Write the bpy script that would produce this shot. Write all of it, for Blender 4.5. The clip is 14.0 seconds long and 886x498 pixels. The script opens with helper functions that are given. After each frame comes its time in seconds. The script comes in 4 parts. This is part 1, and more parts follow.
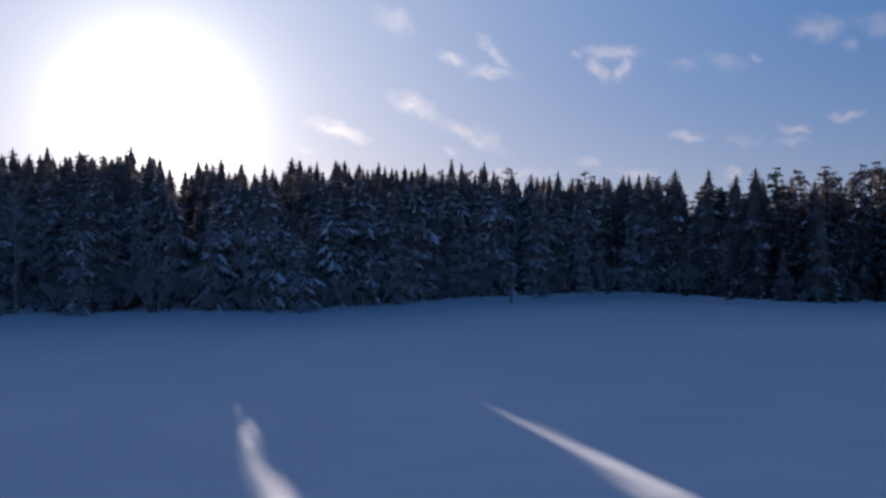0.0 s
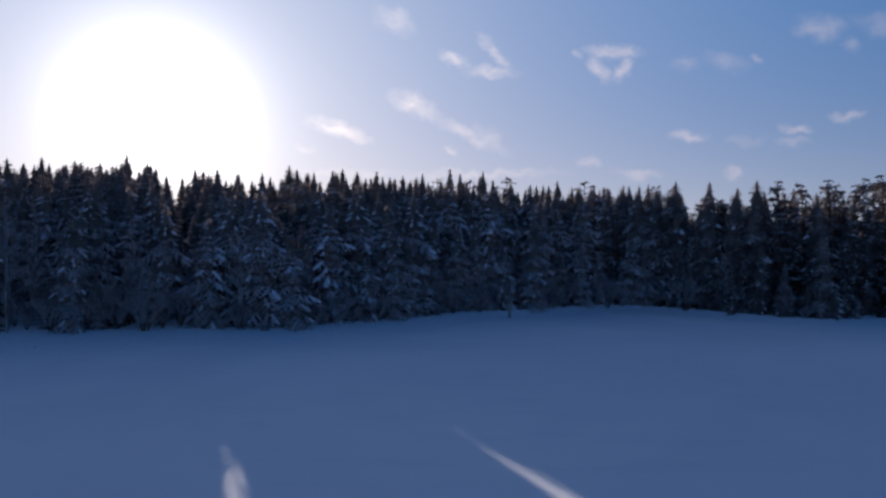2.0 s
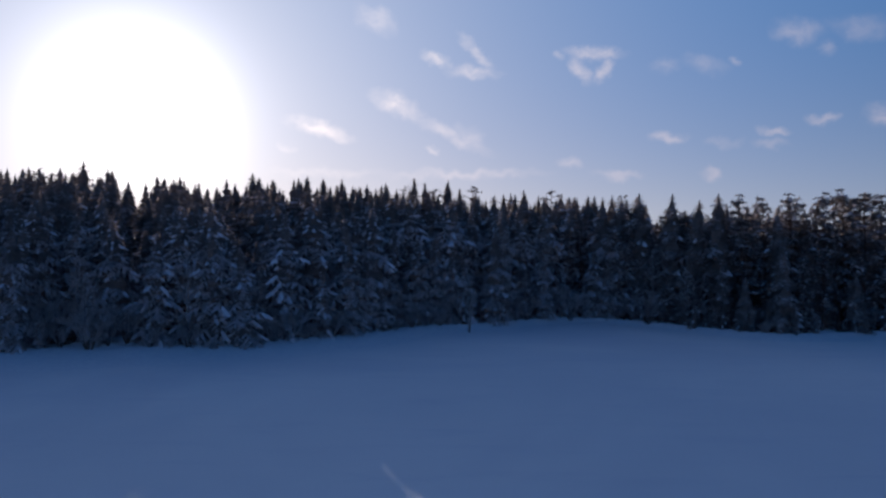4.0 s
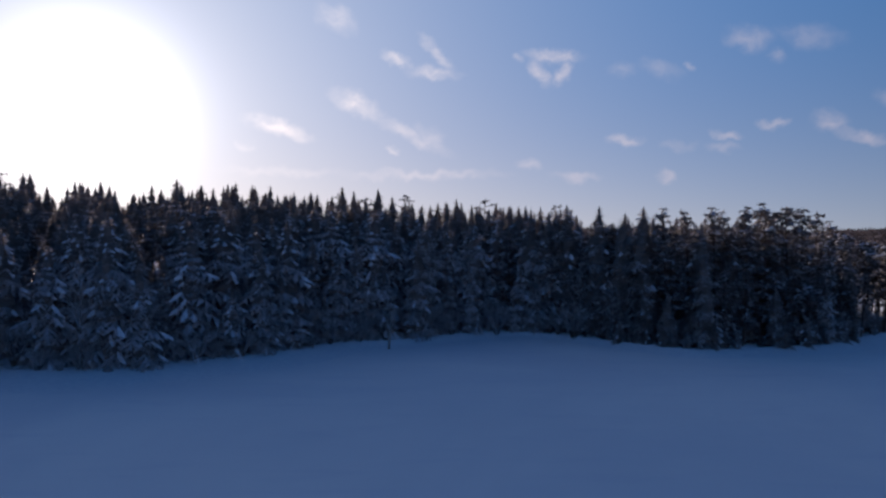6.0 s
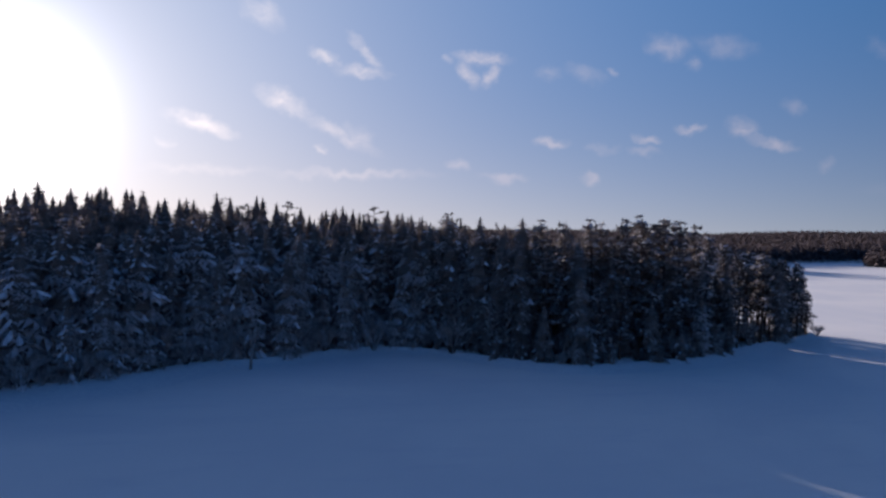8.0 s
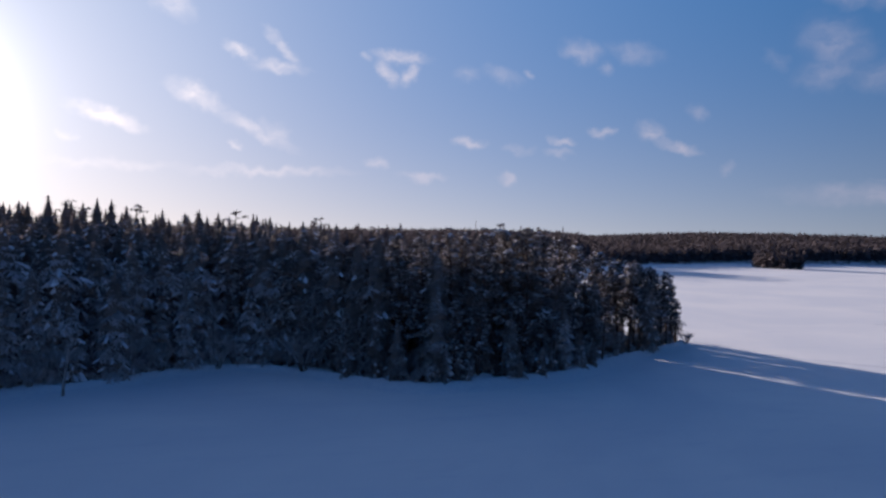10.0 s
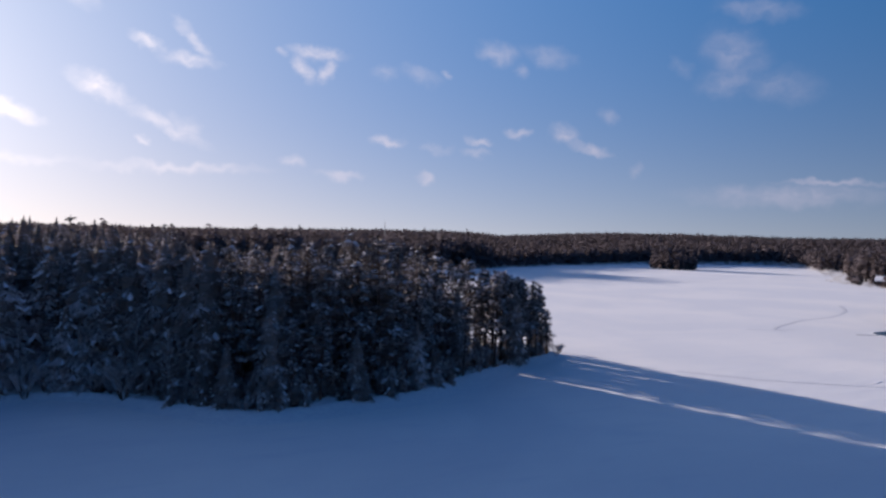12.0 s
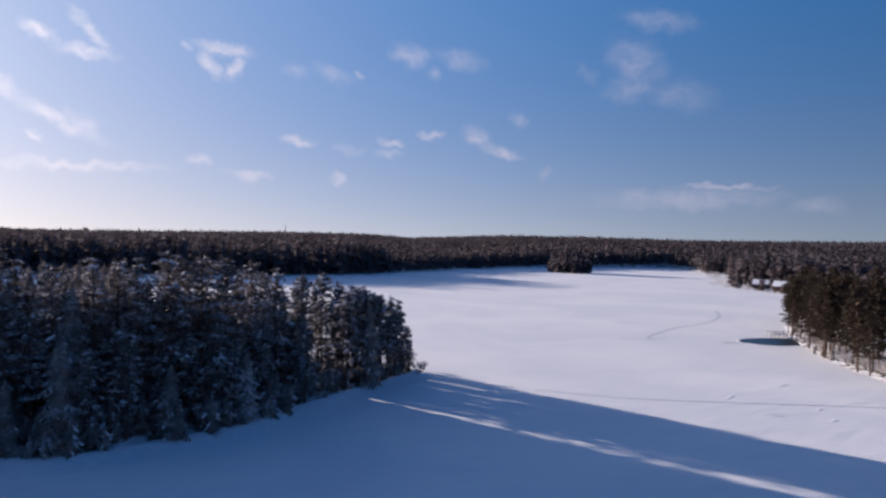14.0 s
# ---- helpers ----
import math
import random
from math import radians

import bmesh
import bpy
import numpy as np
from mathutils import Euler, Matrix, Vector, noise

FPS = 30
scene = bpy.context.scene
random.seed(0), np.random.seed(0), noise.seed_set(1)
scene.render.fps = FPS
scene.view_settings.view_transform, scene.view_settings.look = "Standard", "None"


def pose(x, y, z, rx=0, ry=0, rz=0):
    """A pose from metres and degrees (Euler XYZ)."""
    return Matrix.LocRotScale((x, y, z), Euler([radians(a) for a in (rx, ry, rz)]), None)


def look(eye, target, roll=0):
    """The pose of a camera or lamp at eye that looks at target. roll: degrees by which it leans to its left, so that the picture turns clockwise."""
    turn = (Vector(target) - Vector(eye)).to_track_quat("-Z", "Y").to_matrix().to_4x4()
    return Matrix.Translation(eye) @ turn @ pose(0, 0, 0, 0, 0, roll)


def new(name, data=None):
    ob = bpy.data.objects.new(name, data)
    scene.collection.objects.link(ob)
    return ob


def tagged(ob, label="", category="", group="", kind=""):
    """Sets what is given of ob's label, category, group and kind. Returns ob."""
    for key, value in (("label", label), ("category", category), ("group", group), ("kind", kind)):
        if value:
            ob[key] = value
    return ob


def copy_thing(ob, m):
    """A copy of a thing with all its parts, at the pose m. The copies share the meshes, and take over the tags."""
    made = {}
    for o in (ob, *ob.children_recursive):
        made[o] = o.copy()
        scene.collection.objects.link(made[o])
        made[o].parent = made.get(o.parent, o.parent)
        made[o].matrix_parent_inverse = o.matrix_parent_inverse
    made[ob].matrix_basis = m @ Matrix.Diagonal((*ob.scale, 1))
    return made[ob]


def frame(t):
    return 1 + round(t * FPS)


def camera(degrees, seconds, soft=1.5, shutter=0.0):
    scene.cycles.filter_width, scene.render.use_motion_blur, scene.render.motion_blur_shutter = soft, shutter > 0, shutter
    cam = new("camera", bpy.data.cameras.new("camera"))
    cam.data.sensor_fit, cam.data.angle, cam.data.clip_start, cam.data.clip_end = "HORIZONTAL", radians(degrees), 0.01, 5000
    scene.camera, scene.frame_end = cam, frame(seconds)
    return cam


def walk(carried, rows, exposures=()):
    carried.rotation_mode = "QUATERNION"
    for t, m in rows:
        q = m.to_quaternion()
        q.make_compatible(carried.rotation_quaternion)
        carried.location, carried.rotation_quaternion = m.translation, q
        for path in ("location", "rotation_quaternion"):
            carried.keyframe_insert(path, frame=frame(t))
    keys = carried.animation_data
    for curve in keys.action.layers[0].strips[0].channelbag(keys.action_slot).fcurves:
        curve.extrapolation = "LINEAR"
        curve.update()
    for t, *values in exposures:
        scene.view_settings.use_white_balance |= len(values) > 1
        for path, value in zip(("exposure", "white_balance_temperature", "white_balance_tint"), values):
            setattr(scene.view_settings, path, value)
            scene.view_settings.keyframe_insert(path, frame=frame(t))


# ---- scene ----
cam = camera(64.4, 14.0, soft=2.6)
ROWS = [
    (0.0, 0.00, 0.00, 9.00, 0.00, -1.34, 0.05),
    (0.5, 0.00, 0.26, 9.46, 0.01, -1.32, 0.06),
    (1.0, -0.01, 0.51, 9.92, 0.03, -1.33, 0.07),
    (1.5, 0.10, 0.78, 10.38, 0.04, -1.35, 0.09),
    (2.0, 0.34, 1.10, 10.85, 0.03, -1.37, 0.11),
    (4.5, 4.20, 3.00, 12.89, -2.14, -1.36, 0.27),
    (5.0, 5.32, 3.56, 13.30, -2.93, -1.34, 0.32),
    (5.5, 6.70, 4.24, 13.72, -3.86, -1.32, 0.38),
    (6.0, 8.18, 4.98, 14.11, -4.72, -1.31, 0.46),
    (6.5, 9.82, 5.73, 14.50, -5.85, -1.30, 0.53),
    (7.0, 11.53, 6.50, 14.87, -7.18, -1.28, 0.60),
    (7.5, 13.41, 7.26, 15.23, -8.81, -1.26, 0.66),
    (8.0, 15.50, 8.17, 15.60, -10.50, -1.25, 0.71),
    (10.5, 26.66, 12.37, 17.28, -18.73, -1.26, 0.97),
    (11.0, 29.10, 13.10, 17.65, -20.41, -1.26, 1.00),
    (11.5, 31.57, 13.78, 18.06, -22.21, -1.25, 1.03),
    (12.0, 33.96, 14.44, 18.49, -23.76, -1.22, 1.04),
    (12.5, 36.37, 15.07, 18.95, -25.47, -1.19, 1.04),
    (13.0, 38.83, 15.57, 19.42, -27.24, -1.13, 1.04),
    (13.5, 41.39, 15.91, 19.88, -29.01, -1.05, 1.05),
    (14.0, 43.96, 16.21, 20.31, -30.84, -0.99, 1.05),
]
walk(cam, [(t, pose(x, y, z, 90 + pitch, -roll, yaw)) for t, x, y, z, yaw, pitch, roll in ROWS],
     exposures=[(0.0, 1.15), (7.0, 1.12), (10.5, 1.30), (14.0, 1.42)])

# ---- light: low winter sun behind the forest, clear sky with a bright aureole and thin clouds ----
SUN_AZ, SUN_EL = -22.0, 8.6
SUN_DIR = Vector((math.sin(radians(SUN_AZ)) * math.cos(radians(SUN_EL)),
                  math.cos(radians(SUN_AZ)) * math.cos(radians(SUN_EL)), math.sin(radians(SUN_EL))))
sun_data = bpy.data.lights.new("sun", "SUN")
sun_data.energy, sun_data.angle, sun_data.color = 4.2, radians(0.53), (1.0, 0.85, 0.78)
sun_lamp = new("sun", sun_data)
sun_lamp.matrix_world = look(SUN_DIR * 400, (0, 0, 0))

SKY = 0.10
# clouds: azimuth, elevation, half length, half height (degrees), tilt, opacity
CLOUDS_WEST = [
    (-8.4, 8.1, 2.51, 0.65, -17, 0.9), (-11.1, 6.7, 0.75, 0.37, -21, 0.4), (-2.3, 10.1, 2.27, 0.83, -24, 0.9), (2.1, 7.8, 3.46, 0.55, -24, 0.5),
    (3.4, 7.9, 1.48, 0.74, -23, 0.35), (0.5, 6.7, 0.61, 0.28, -19, 0.5), (0.9, 13.6, 1.45, 0.46, -25, 0.6), (3.8, 12.7, 2.31, 0.55, -3, 0.55),
    (4.1, 14.2, 1.96, 0.46, -41, 0.5), (-4.0, 16.6, 1.81, 0.83, -18, 0.45), (3.1, 4.7, 6.74, 0.41, 0, 0.4), (-8.0, 4.8, 4.74, 0.41, 1, 0.3),
]
CLOUDS_MIDDLE = [
    (13.5, 14.0, 2.33, 0.51, -3, 0.8), (12.4, 12.8, 1.3, 0.6, -50, 0.8), (14.2, 12.7, 1.18, 0.6, -130, 0.65), (10.6, 13.8, 0.48, 0.32, -15, 0.3),
    (18.9, 12.7, 1.23, 0.55, 1, 0.22), (21.8, 12.6, 1.76, 0.65, -19, 0.25), (23.8, 12.7, 0.41, 0.32, -41, 0.4), (28.0, 14.3, 1.8, 0.78, -10, 0.42),
    (29.8, 12.9, 0.61, 0.46, -19, 0.3), (32.0, 14.1, 2.35, 0.74, -13, 0.28), (19.1, 7.3, 1.35, 0.41, -3, 0.65), (23.0, 6.9, 1.43, 0.46, -6, 0.3),
    (26.6, 7.6, 1.21, 0.41, -6, 0.65), (26.3, 6.6, 1.23, 0.41, -3, 0.35), (29.7, 8.2, 1.13, 0.37, -5, 0.55),
]
CLOUDS_EAST = [
    (33.4, 8.1, 1.22, 0.83, -15, 0.55), (35.2, 7.0, 2.08, 0.46, -16, 0.6), (36.9, 9.3, 0.84, 0.55, -11, 0.25), (38.9, 5.3, 0.49, 0.46, -11, 0.3),
    (11.6, 5.5, 1.17, 0.51, -11, 0.5), (15.4, 4.6, 1.94, 0.41, -4, 0.4), (22.3, 4.4, 0.77, 0.46, -14, 0.65), (45.9, 13.7, 2.63, 1.66, -27, 0.34),
    (45.5, 11.8, 2.07, 1.2, 7, 0.3), (49.2, 11.1, 2.84, 1.2, -9, 0.22), (47.5, 16.6, 3.1, 0.83, -8, 0.3), (42.2, 13.0, 1.18, 0.55, -47, 0.15),
    (49.7, 3.3, 7.35, 0.83, 0, 0.42), (52.6, 4.2, 4.05, 0.23, -2, 0.5), (58.7, 2.7, 1.98, 0.65, -4, 0.3),
]


class Nodes:
    """Short-hand for building a node tree."""

    def __init__(self, tree):
        self.tree = tree
        tree.nodes.clear()

    def add(self, kind, **props):
        n = self.tree.nodes.new(kind)
        for key, value in props.items():
            setattr(n, key, value)
        return n

    def put(self, socket, value):
        if isinstance(value, bpy.types.NodeSocket):
            self.tree.links.new(value, socket)
        else:
            socket.default_value = value

    def math(self, op, a, b=0.0, c=None, clamp=False):
        n = self.add("ShaderNodeMath", operation=op, use_clamp=clamp)
        self.put(n.inputs[0], a)
        self.put(n.inputs[1], b)
        if c is not None:
            self.put(n.inputs[2], c)
        return n.outputs[0]

    def vmath(self, op, a, b=None, scale=None):
        n = self.add("ShaderNodeVectorMath", operation=op)
        self.put(n.inputs[0], a)
        if b is not None:
            self.put(n.inputs[1], b)
        if scale is not None:
            self.put(n.inputs["Scale"], scale)
        return n.outputs["Value"] if op in ("DOT_PRODUCT", "LENGTH") else n.outputs["Vector"]

    def ramp(self, x, lo, hi, a=0.0, b=1.0, smooth=True):
        n = self.add("ShaderNodeMapRange", interpolation_type="SMOOTHSTEP" if smooth else "LINEAR")
        for i, v in enumerate((x, lo, hi, a, b)):
            self.put(n.inputs[i], v)
        return n.outputs[0]

    def mix(self, f, a, b, blend="MIX"):
        n = self.add("ShaderNodeMix", data_type="RGBA", blend_type=blend)
        self.put(n.inputs[0], f)
        for s, v in ((n.inputs[6], a), (n.inputs[7], b)):
            self.put(s, (*v, 1) if isinstance(v, tuple) and len(v) == 3 else v)
        return n.outputs[2]

    def noise(self, vec, scale, detail=3.0, rough=0.55, distortion=0.0):
        n = self.add("ShaderNodeTexNoise")
        if vec is not None:
            self.put(n.inputs["Vector"], vec)
        for key, v in (("Scale", scale), ("Detail", detail), ("Roughness", rough), ("Distortion", distortion)):
            self.put(n.inputs[key], v)
        return n.outputs["Fac"]


def build_world():
    world = bpy.data.worlds.new("winter_sky")
    world.use_nodes = True
    scene.world = world
    g = Nodes(world.node_tree)
    way = g.add("ShaderNodeTexCoord").outputs["Generated"]
    sky = g.add("ShaderNodeTexSky", sky_type="NISHITA", sun_disc=False, sun_elevation=radians(SUN_EL),
                sun_rotation=radians(SUN_AZ), altitude=100, air_density=1.0, dust_density=0.1, ozone_density=4.0)
    scatter_light = g.vmath("MULTIPLY", g.vmath("SCALE", sky.outputs[0], scale=SKY), (0.55, 0.85, 1.35))
    sep = g.add("ShaderNodeSeparateXYZ")
    g.put(sep.inputs[0], way)
    x, y, z = sep.outputs
    az = g.math("MULTIPLY", g.math("ARCTAN2", x, y), 180 / math.pi)
    el = g.math("MULTIPLY", g.math("ARCSINE", z), 180 / math.pi)
    # aureole round the sun: fine ice haze, with the lens's bloom painted in
    off = g.math("MULTIPLY", g.math("ARCCOSINE", g.math("MINIMUM", g.vmath("DOT_PRODUCT", way, tuple(SUN_DIR)), 0.99999)), 180 / math.pi)
    near = g.math("MULTIPLY", g.math("EXPONENT", g.math("MULTIPLY", g.math("POWER", g.math("DIVIDE", off, 4.1), 1.5), -1.0)), 2.5)
    wide = g.math("EXPONENT", g.math("MULTIPLY", off, -1 / 20.0))
    low = g.math("EXPONENT", g.math("MULTIPLY", g.math("ABSOLUTE", el), -1 / 6.8))
    warm = g.math("MULTIPLY", g.math("EXPONENT", g.math("MULTIPLY", off, -1 / 45.0)), low)
    glow = g.vmath("ADD", g.vmath("SCALE", (1.07, 0.93, 0.76), scale=wide), g.vmath("SCALE", (1.0, 0.97, 0.99), scale=near))
    glow = g.vmath("ADD", glow, g.vmath("SCALE", (0.42, 0.16, 0.05), scale=warm))
    # clear blue dome, deeper overhead and away from the sun, hazier towards the horizon
    dome = g.vmath("ADD", (0.0, 0.155, 0.464), g.vmath("SCALE", (0.235, 0.218, 0.07), scale=low))
    dome = g.vmath("SCALE", dome, scale=g.ramp(off, 35.0, 100.0, 1.0, 0.58))
    dome = g.mix(g.ramp(el, 18.0, 50.0), dome, (0.005, 0.048, 0.172))
    base = g.mix(0.06, dome, scatter_light)
    # pale glow added to the unseen low sky opposite the sun, fills tree fronts
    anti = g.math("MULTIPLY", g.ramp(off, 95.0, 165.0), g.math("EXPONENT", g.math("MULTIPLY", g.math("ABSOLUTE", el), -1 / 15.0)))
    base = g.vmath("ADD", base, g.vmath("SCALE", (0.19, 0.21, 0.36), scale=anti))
    # cloud cover
    flat = g.add("ShaderNodeCombineXYZ")
    g.put(flat.inputs[0], az)
    g.put(flat.inputs[1], el)
    wob = g.add("ShaderNodeTexNoise")
    g.put(wob.inputs["Vector"], flat.outputs[0])
    g.put(wob.inputs["Scale"], 0.75)
    g.put(wob.inputs["Detail"], 3.0)
    bend = g.vmath("SCALE", g.vmath("SUBTRACT", wob.outputs["Color"], (0.5, 0.5, 0.5)), scale=1.5)
    place = g.vmath("ADD", flat.outputs[0], bend)
    cover = None
    for ca, ce, hl, hh, tilt, dens in CLOUDS_WEST + CLOUDS_MIDDLE + CLOUDS_EAST:
        m = g.add("ShaderNodeMapping", vector_type="TEXTURE")
        g.put(m.inputs[0], place)
        m.inputs[1].default_value = (ca, ce, 0)
        m.inputs[2].default_value = (0, 0, radians(tilt))
        m.inputs[3].default_value = (hl * 1.25, hh * 1.35, 1000)
        d = g.ramp(g.vmath("LENGTH", m.outputs[0]), 0.0, 1.05, dens, 0.0)
        cover = d if cover is None else g.math("MAXIMUM", cover, d)
    streak = g.add("ShaderNodeMapping", vector_type="POINT")
    g.put(streak.inputs[0], place)
    streak.inputs[2].default_value = (0, 0, radians(15))
    streak.inputs[3].default_value = (0.5, 0.9, 1)
    wisps = g.ramp(g.noise(streak.outputs[0], 1.1, 4.0, 0.55), 0.30, 0.66)
    cover = g.math("MULTIPLY", cover, g.math("ADD", g.math("MULTIPLY", wisps, 0.6), 0.5))
    sheen = g.math("MULTIPLY", g.math("EXPONENT", g.math("MULTIPLY", off, -1 / 30.0)), 0.85)
    lit = g.vmath("ADD", (0.36, 0.36, 0.50), g.vmath("SCALE", (1.0, 0.90, 0.82), scale=sheen))
    lit = g.vmath("ADD", lit, g.vmath("SCALE", glow, scale=0.5))
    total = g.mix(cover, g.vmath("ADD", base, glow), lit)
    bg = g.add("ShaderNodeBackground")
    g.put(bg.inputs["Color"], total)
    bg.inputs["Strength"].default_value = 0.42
    out = g.add("ShaderNodeOutputWorld")
    g.put(out.inputs["Surface"], bg.outputs[0])


build_world()


# ---- materials ----
def material(name, build, rough=0.8, spec=0.3, thin=0.0):
    """thin: the share of light that thin sprays of needles or twigs let through."""
    m = bpy.data.materials.new(name)
    m.use_nodes = True
    g = Nodes(m.node_tree)
    p = g.add("ShaderNodeBsdfPrincipled")
    p.inputs["Roughness"].default_value = rough
    p.inputs["Specular IOR Level"].default_value = spec
    out = g.add("ShaderNodeOutputMaterial")
    g.put(out.inputs["Surface"], p.outputs[0])
    build(g, p)
    if thin:
        leaf = g.add("ShaderNodeBsdfTranslucent")
        g.put(leaf.inputs["Color"], p.inputs["Base Color"].links[0].from_socket)
        both = g.add("ShaderNodeMixShader")
        g.put(both.inputs[0], thin)
        g.put(both.inputs[1], p.outputs[0])
        g.put(both.inputs[2], leaf.outputs[0])
        g.put(out.inputs["Surface"], both.outputs[0])
    return m


def bump(g, p, height, strength, distance):
    b = g.add("ShaderNodeBump")
    b.inputs["Strength"].default_value = strength
    b.inputs["Distance"].default_value = distance
    g.put(b.inputs["Height"], height)
    g.put(p.inputs["Normal"], b.outputs[0])


def where(g):
    return g.add("ShaderNodeNewGeometry").outputs["Position"]


def snow_nodes(g, p):
    pos = where(g)
    big = g.noise(pos, 0.035, 4.0, 0.55, 0.6)
    st = g.add("ShaderNodeMapping", vector_type="POINT")
    g.put(st.inputs[0], pos)
    st.inputs[2].default_value = (0, 0, radians(28))
    st.inputs[3].default_value = (0.10, 0.42, 1)
    drift = g.noise(st.outputs[0], 1.0, 5.0, 0.55, 0.4)
    fine = g.noise(pos, 3.0, 4.0, 0.6)
    col = g.mix(g.ramp(big, 0.35, 0.68), (0.80, 0.82, 0.86), (0.90, 0.90, 0.91))
    col = g.mix(g.math("MULTIPLY", g.ramp(drift, 0.52, 0.75), 0.35), col, (0.72, 0.75, 0.82))
    g.put(p.inputs["Base Color"], col)
    bump(g, p, g.math("ADD", g.math("MULTIPLY", drift, 1.0), g.math("MULTIPLY", fine, 0.08)), 0.15, 0.35)


def land_nodes(g, p):
    pos = where(g)
    patch = g.noise(pos, 0.35, 5.0, 0.6, 0.5)
    fine = g.noise(pos, 2.5, 4.0, 0.6)
    col = g.mix(g.ramp(patch, 0.46, 0.60), (0.80, 0.82, 0.86), (0.16, 0.13, 0.10))
    g.put(p.inputs["Base Color"], col)
    bump(g, p, g.math("ADD", patch, g.math("MULTIPLY", fine, 0.2)), 0.7, 0.5)


def needles(green, brown, lo, hi, snow=(0.74, 0.78, 0.86)):
    """Needles with snow lying on the faces that look up: lo, hi bound the snow's threshold."""

    def build(g, p):
        geo = g.add("ShaderNodeNewGeometry")
        pos = geo.outputs["Position"]
        info = g.add("ShaderNodeObjectInfo")
        sep = g.add("ShaderNodeSeparateXYZ")
        g.put(sep.inputs[0], geo.outputs["Normal"])
        clump = g.noise(pos, 0.8, 4.0, 0.6)
        fine = g.noise(pos, 9.0, 3.0, 0.6)
        col = g.mix(g.ramp(clump, 0.3, 0.7), green, brown)
        col = g.mix(g.math("MULTIPLY", info.outputs["Random"], 0.5), col, tuple(c * 0.6 for c in green))
        load = g.math("ADD", sep.outputs[2], g.math("MULTIPLY", g.math("SUBTRACT", clump, 0.5), 1.5))
        load = g.math("ADD", load, g.math("MULTIPLY", g.math("SUBTRACT", fine, 0.5), 0.35))
        g.put(p.inputs["Base Color"], g.mix(g.ramp(load, lo, hi), col, snow))
        bump(g, p, fine, 0.8, 0.1)

    return build


def far_nodes(g, p):
    """Distant mixed wood of birch and conifers, its colours lifted to stand in for haze."""
    geo = g.add("ShaderNodeNewGeometry")
    stand = g.noise(geo.outputs["Position"], 0.012, 3.0, 0.6)
    crowns = g.noise(geo.outputs["Position"], 0.11, 2.0, 0.5)
    one = g.math("ADD", crowns, g.math("MULTIPLY", g.math("SUBTRACT", stand, 0.5), 1.6))
    col = g.mix(g.ramp(one, 0.1, 1.0), (0.135, 0.116, 0.124), (0.200, 0.164, 0.166))
    g.put(p.inputs["Base Color"], col)


def bark(dark, light, scale):
    def build(g, p):
        pos = where(g)
        st = g.add("ShaderNodeMapping", vector_type="POINT")
        g.put(st.inputs[0], pos)
        st.inputs[3].default_value = (1, 1, 0.3)
        n = g.noise(st.outputs[0], scale, 5.0, 0.6)
        g.put(p.inputs["Base Color"], g.mix(g.ramp(n, 0.35, 0.65), dark, light))
        bump(g, p, n, 0.8, 0.06)

    return build


def plain(a, b, scale):
    def build(g, p):
        n = g.noise(where(g), scale, 4.0, 0.6)
        g.put(p.inputs["Base Color"], g.mix(g.ramp(n, 0.3, 0.7), a, b))
        bump(g, p, n, 0.4, 0.05)

    return build


M_SNOW = material("lake_snow", snow_nodes, 0.75, 0.25)
M_LAND = material("forest_floor_snow", land_nodes, 0.85, 0.2)
M_LUMP = material("lying_snow", plain((0.78, 0.80, 0.85), (0.88, 0.89, 0.91), 2.0), 0.7, 0.2)
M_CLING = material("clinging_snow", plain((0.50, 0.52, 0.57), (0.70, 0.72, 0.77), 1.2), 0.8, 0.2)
M_SPRUCE = material("spruce_needles", needles((0.240, 0.208, 0.197), (0.300, 0.252, 0.235), 0.70, 1.36, (0.76, 0.75, 0.80)), 0.8, 0.15, 0.4)
M_FROST = material("frosted_needles", needles((0.290, 0.254, 0.246), (0.380, 0.330, 0.318), 0.25, 1.35, (0.76, 0.74, 0.79)), 0.85, 0.15, 0.4)
M_PINE = material("pine_needles", needles((0.040, 0.031, 0.023), (0.066, 0.048, 0.036), 1.5, 2.2), 0.8, 0.15, 0.35)
M_RIMED = material("rimed_pine_needles", needles((0.138, 0.122, 0.118), (0.180, 0.155, 0.148), 0.60, 1.15, (0.78, 0.77, 0.82)), 0.8, 0.15, 0.12)
M_FAR = material("far_needles", far_nodes, 0.9, 0.1, 0.15)
M_BARK = material("spruce_bark", bark((0.05, 0.04, 0.035), (0.14, 0.11, 0.09), 5.0), 0.9, 0.2)
M_PBARK = material("pine_bark", bark((0.045, 0.032, 0.028), (0.105, 0.068, 0.054), 4.0), 0.9, 0.2)
M_BIRCH = material("birch_bark", bark((0.10, 0.09, 0.09), (0.36, 0.34, 0.33), 3.0), 0.8, 0.2)
M_WATER = material("open_water", lambda g, p: g.put(p.inputs["Base Color"], (0.010, 0.026, 0.045, 1)), 0.30, 0.22)
# packed trail snow, its colour darkened to stand in for the furrow's shadow
M_PACKED_SHADE = material("packed_snow", plain((0.58, 0.60, 0.65), (0.72, 0.74, 0.78), 1.5), 0.7, 0.25)
M_BOARD = material("weathered_boards", bark((0.09, 0.07, 0.055), (0.20, 0.16, 0.13), 3.0), 0.85, 0.2)
M_WALL = material("dark_stained_boards", bark((0.06, 0.035, 0.028), (0.11, 0.06, 0.048), 2.0), 0.8, 0.2)
M_GLASS = material("dark_window", lambda g, p: g.put(p.inputs["Base Color"], (0.02, 0.025, 0.03, 1)), 0.1, 0.5)
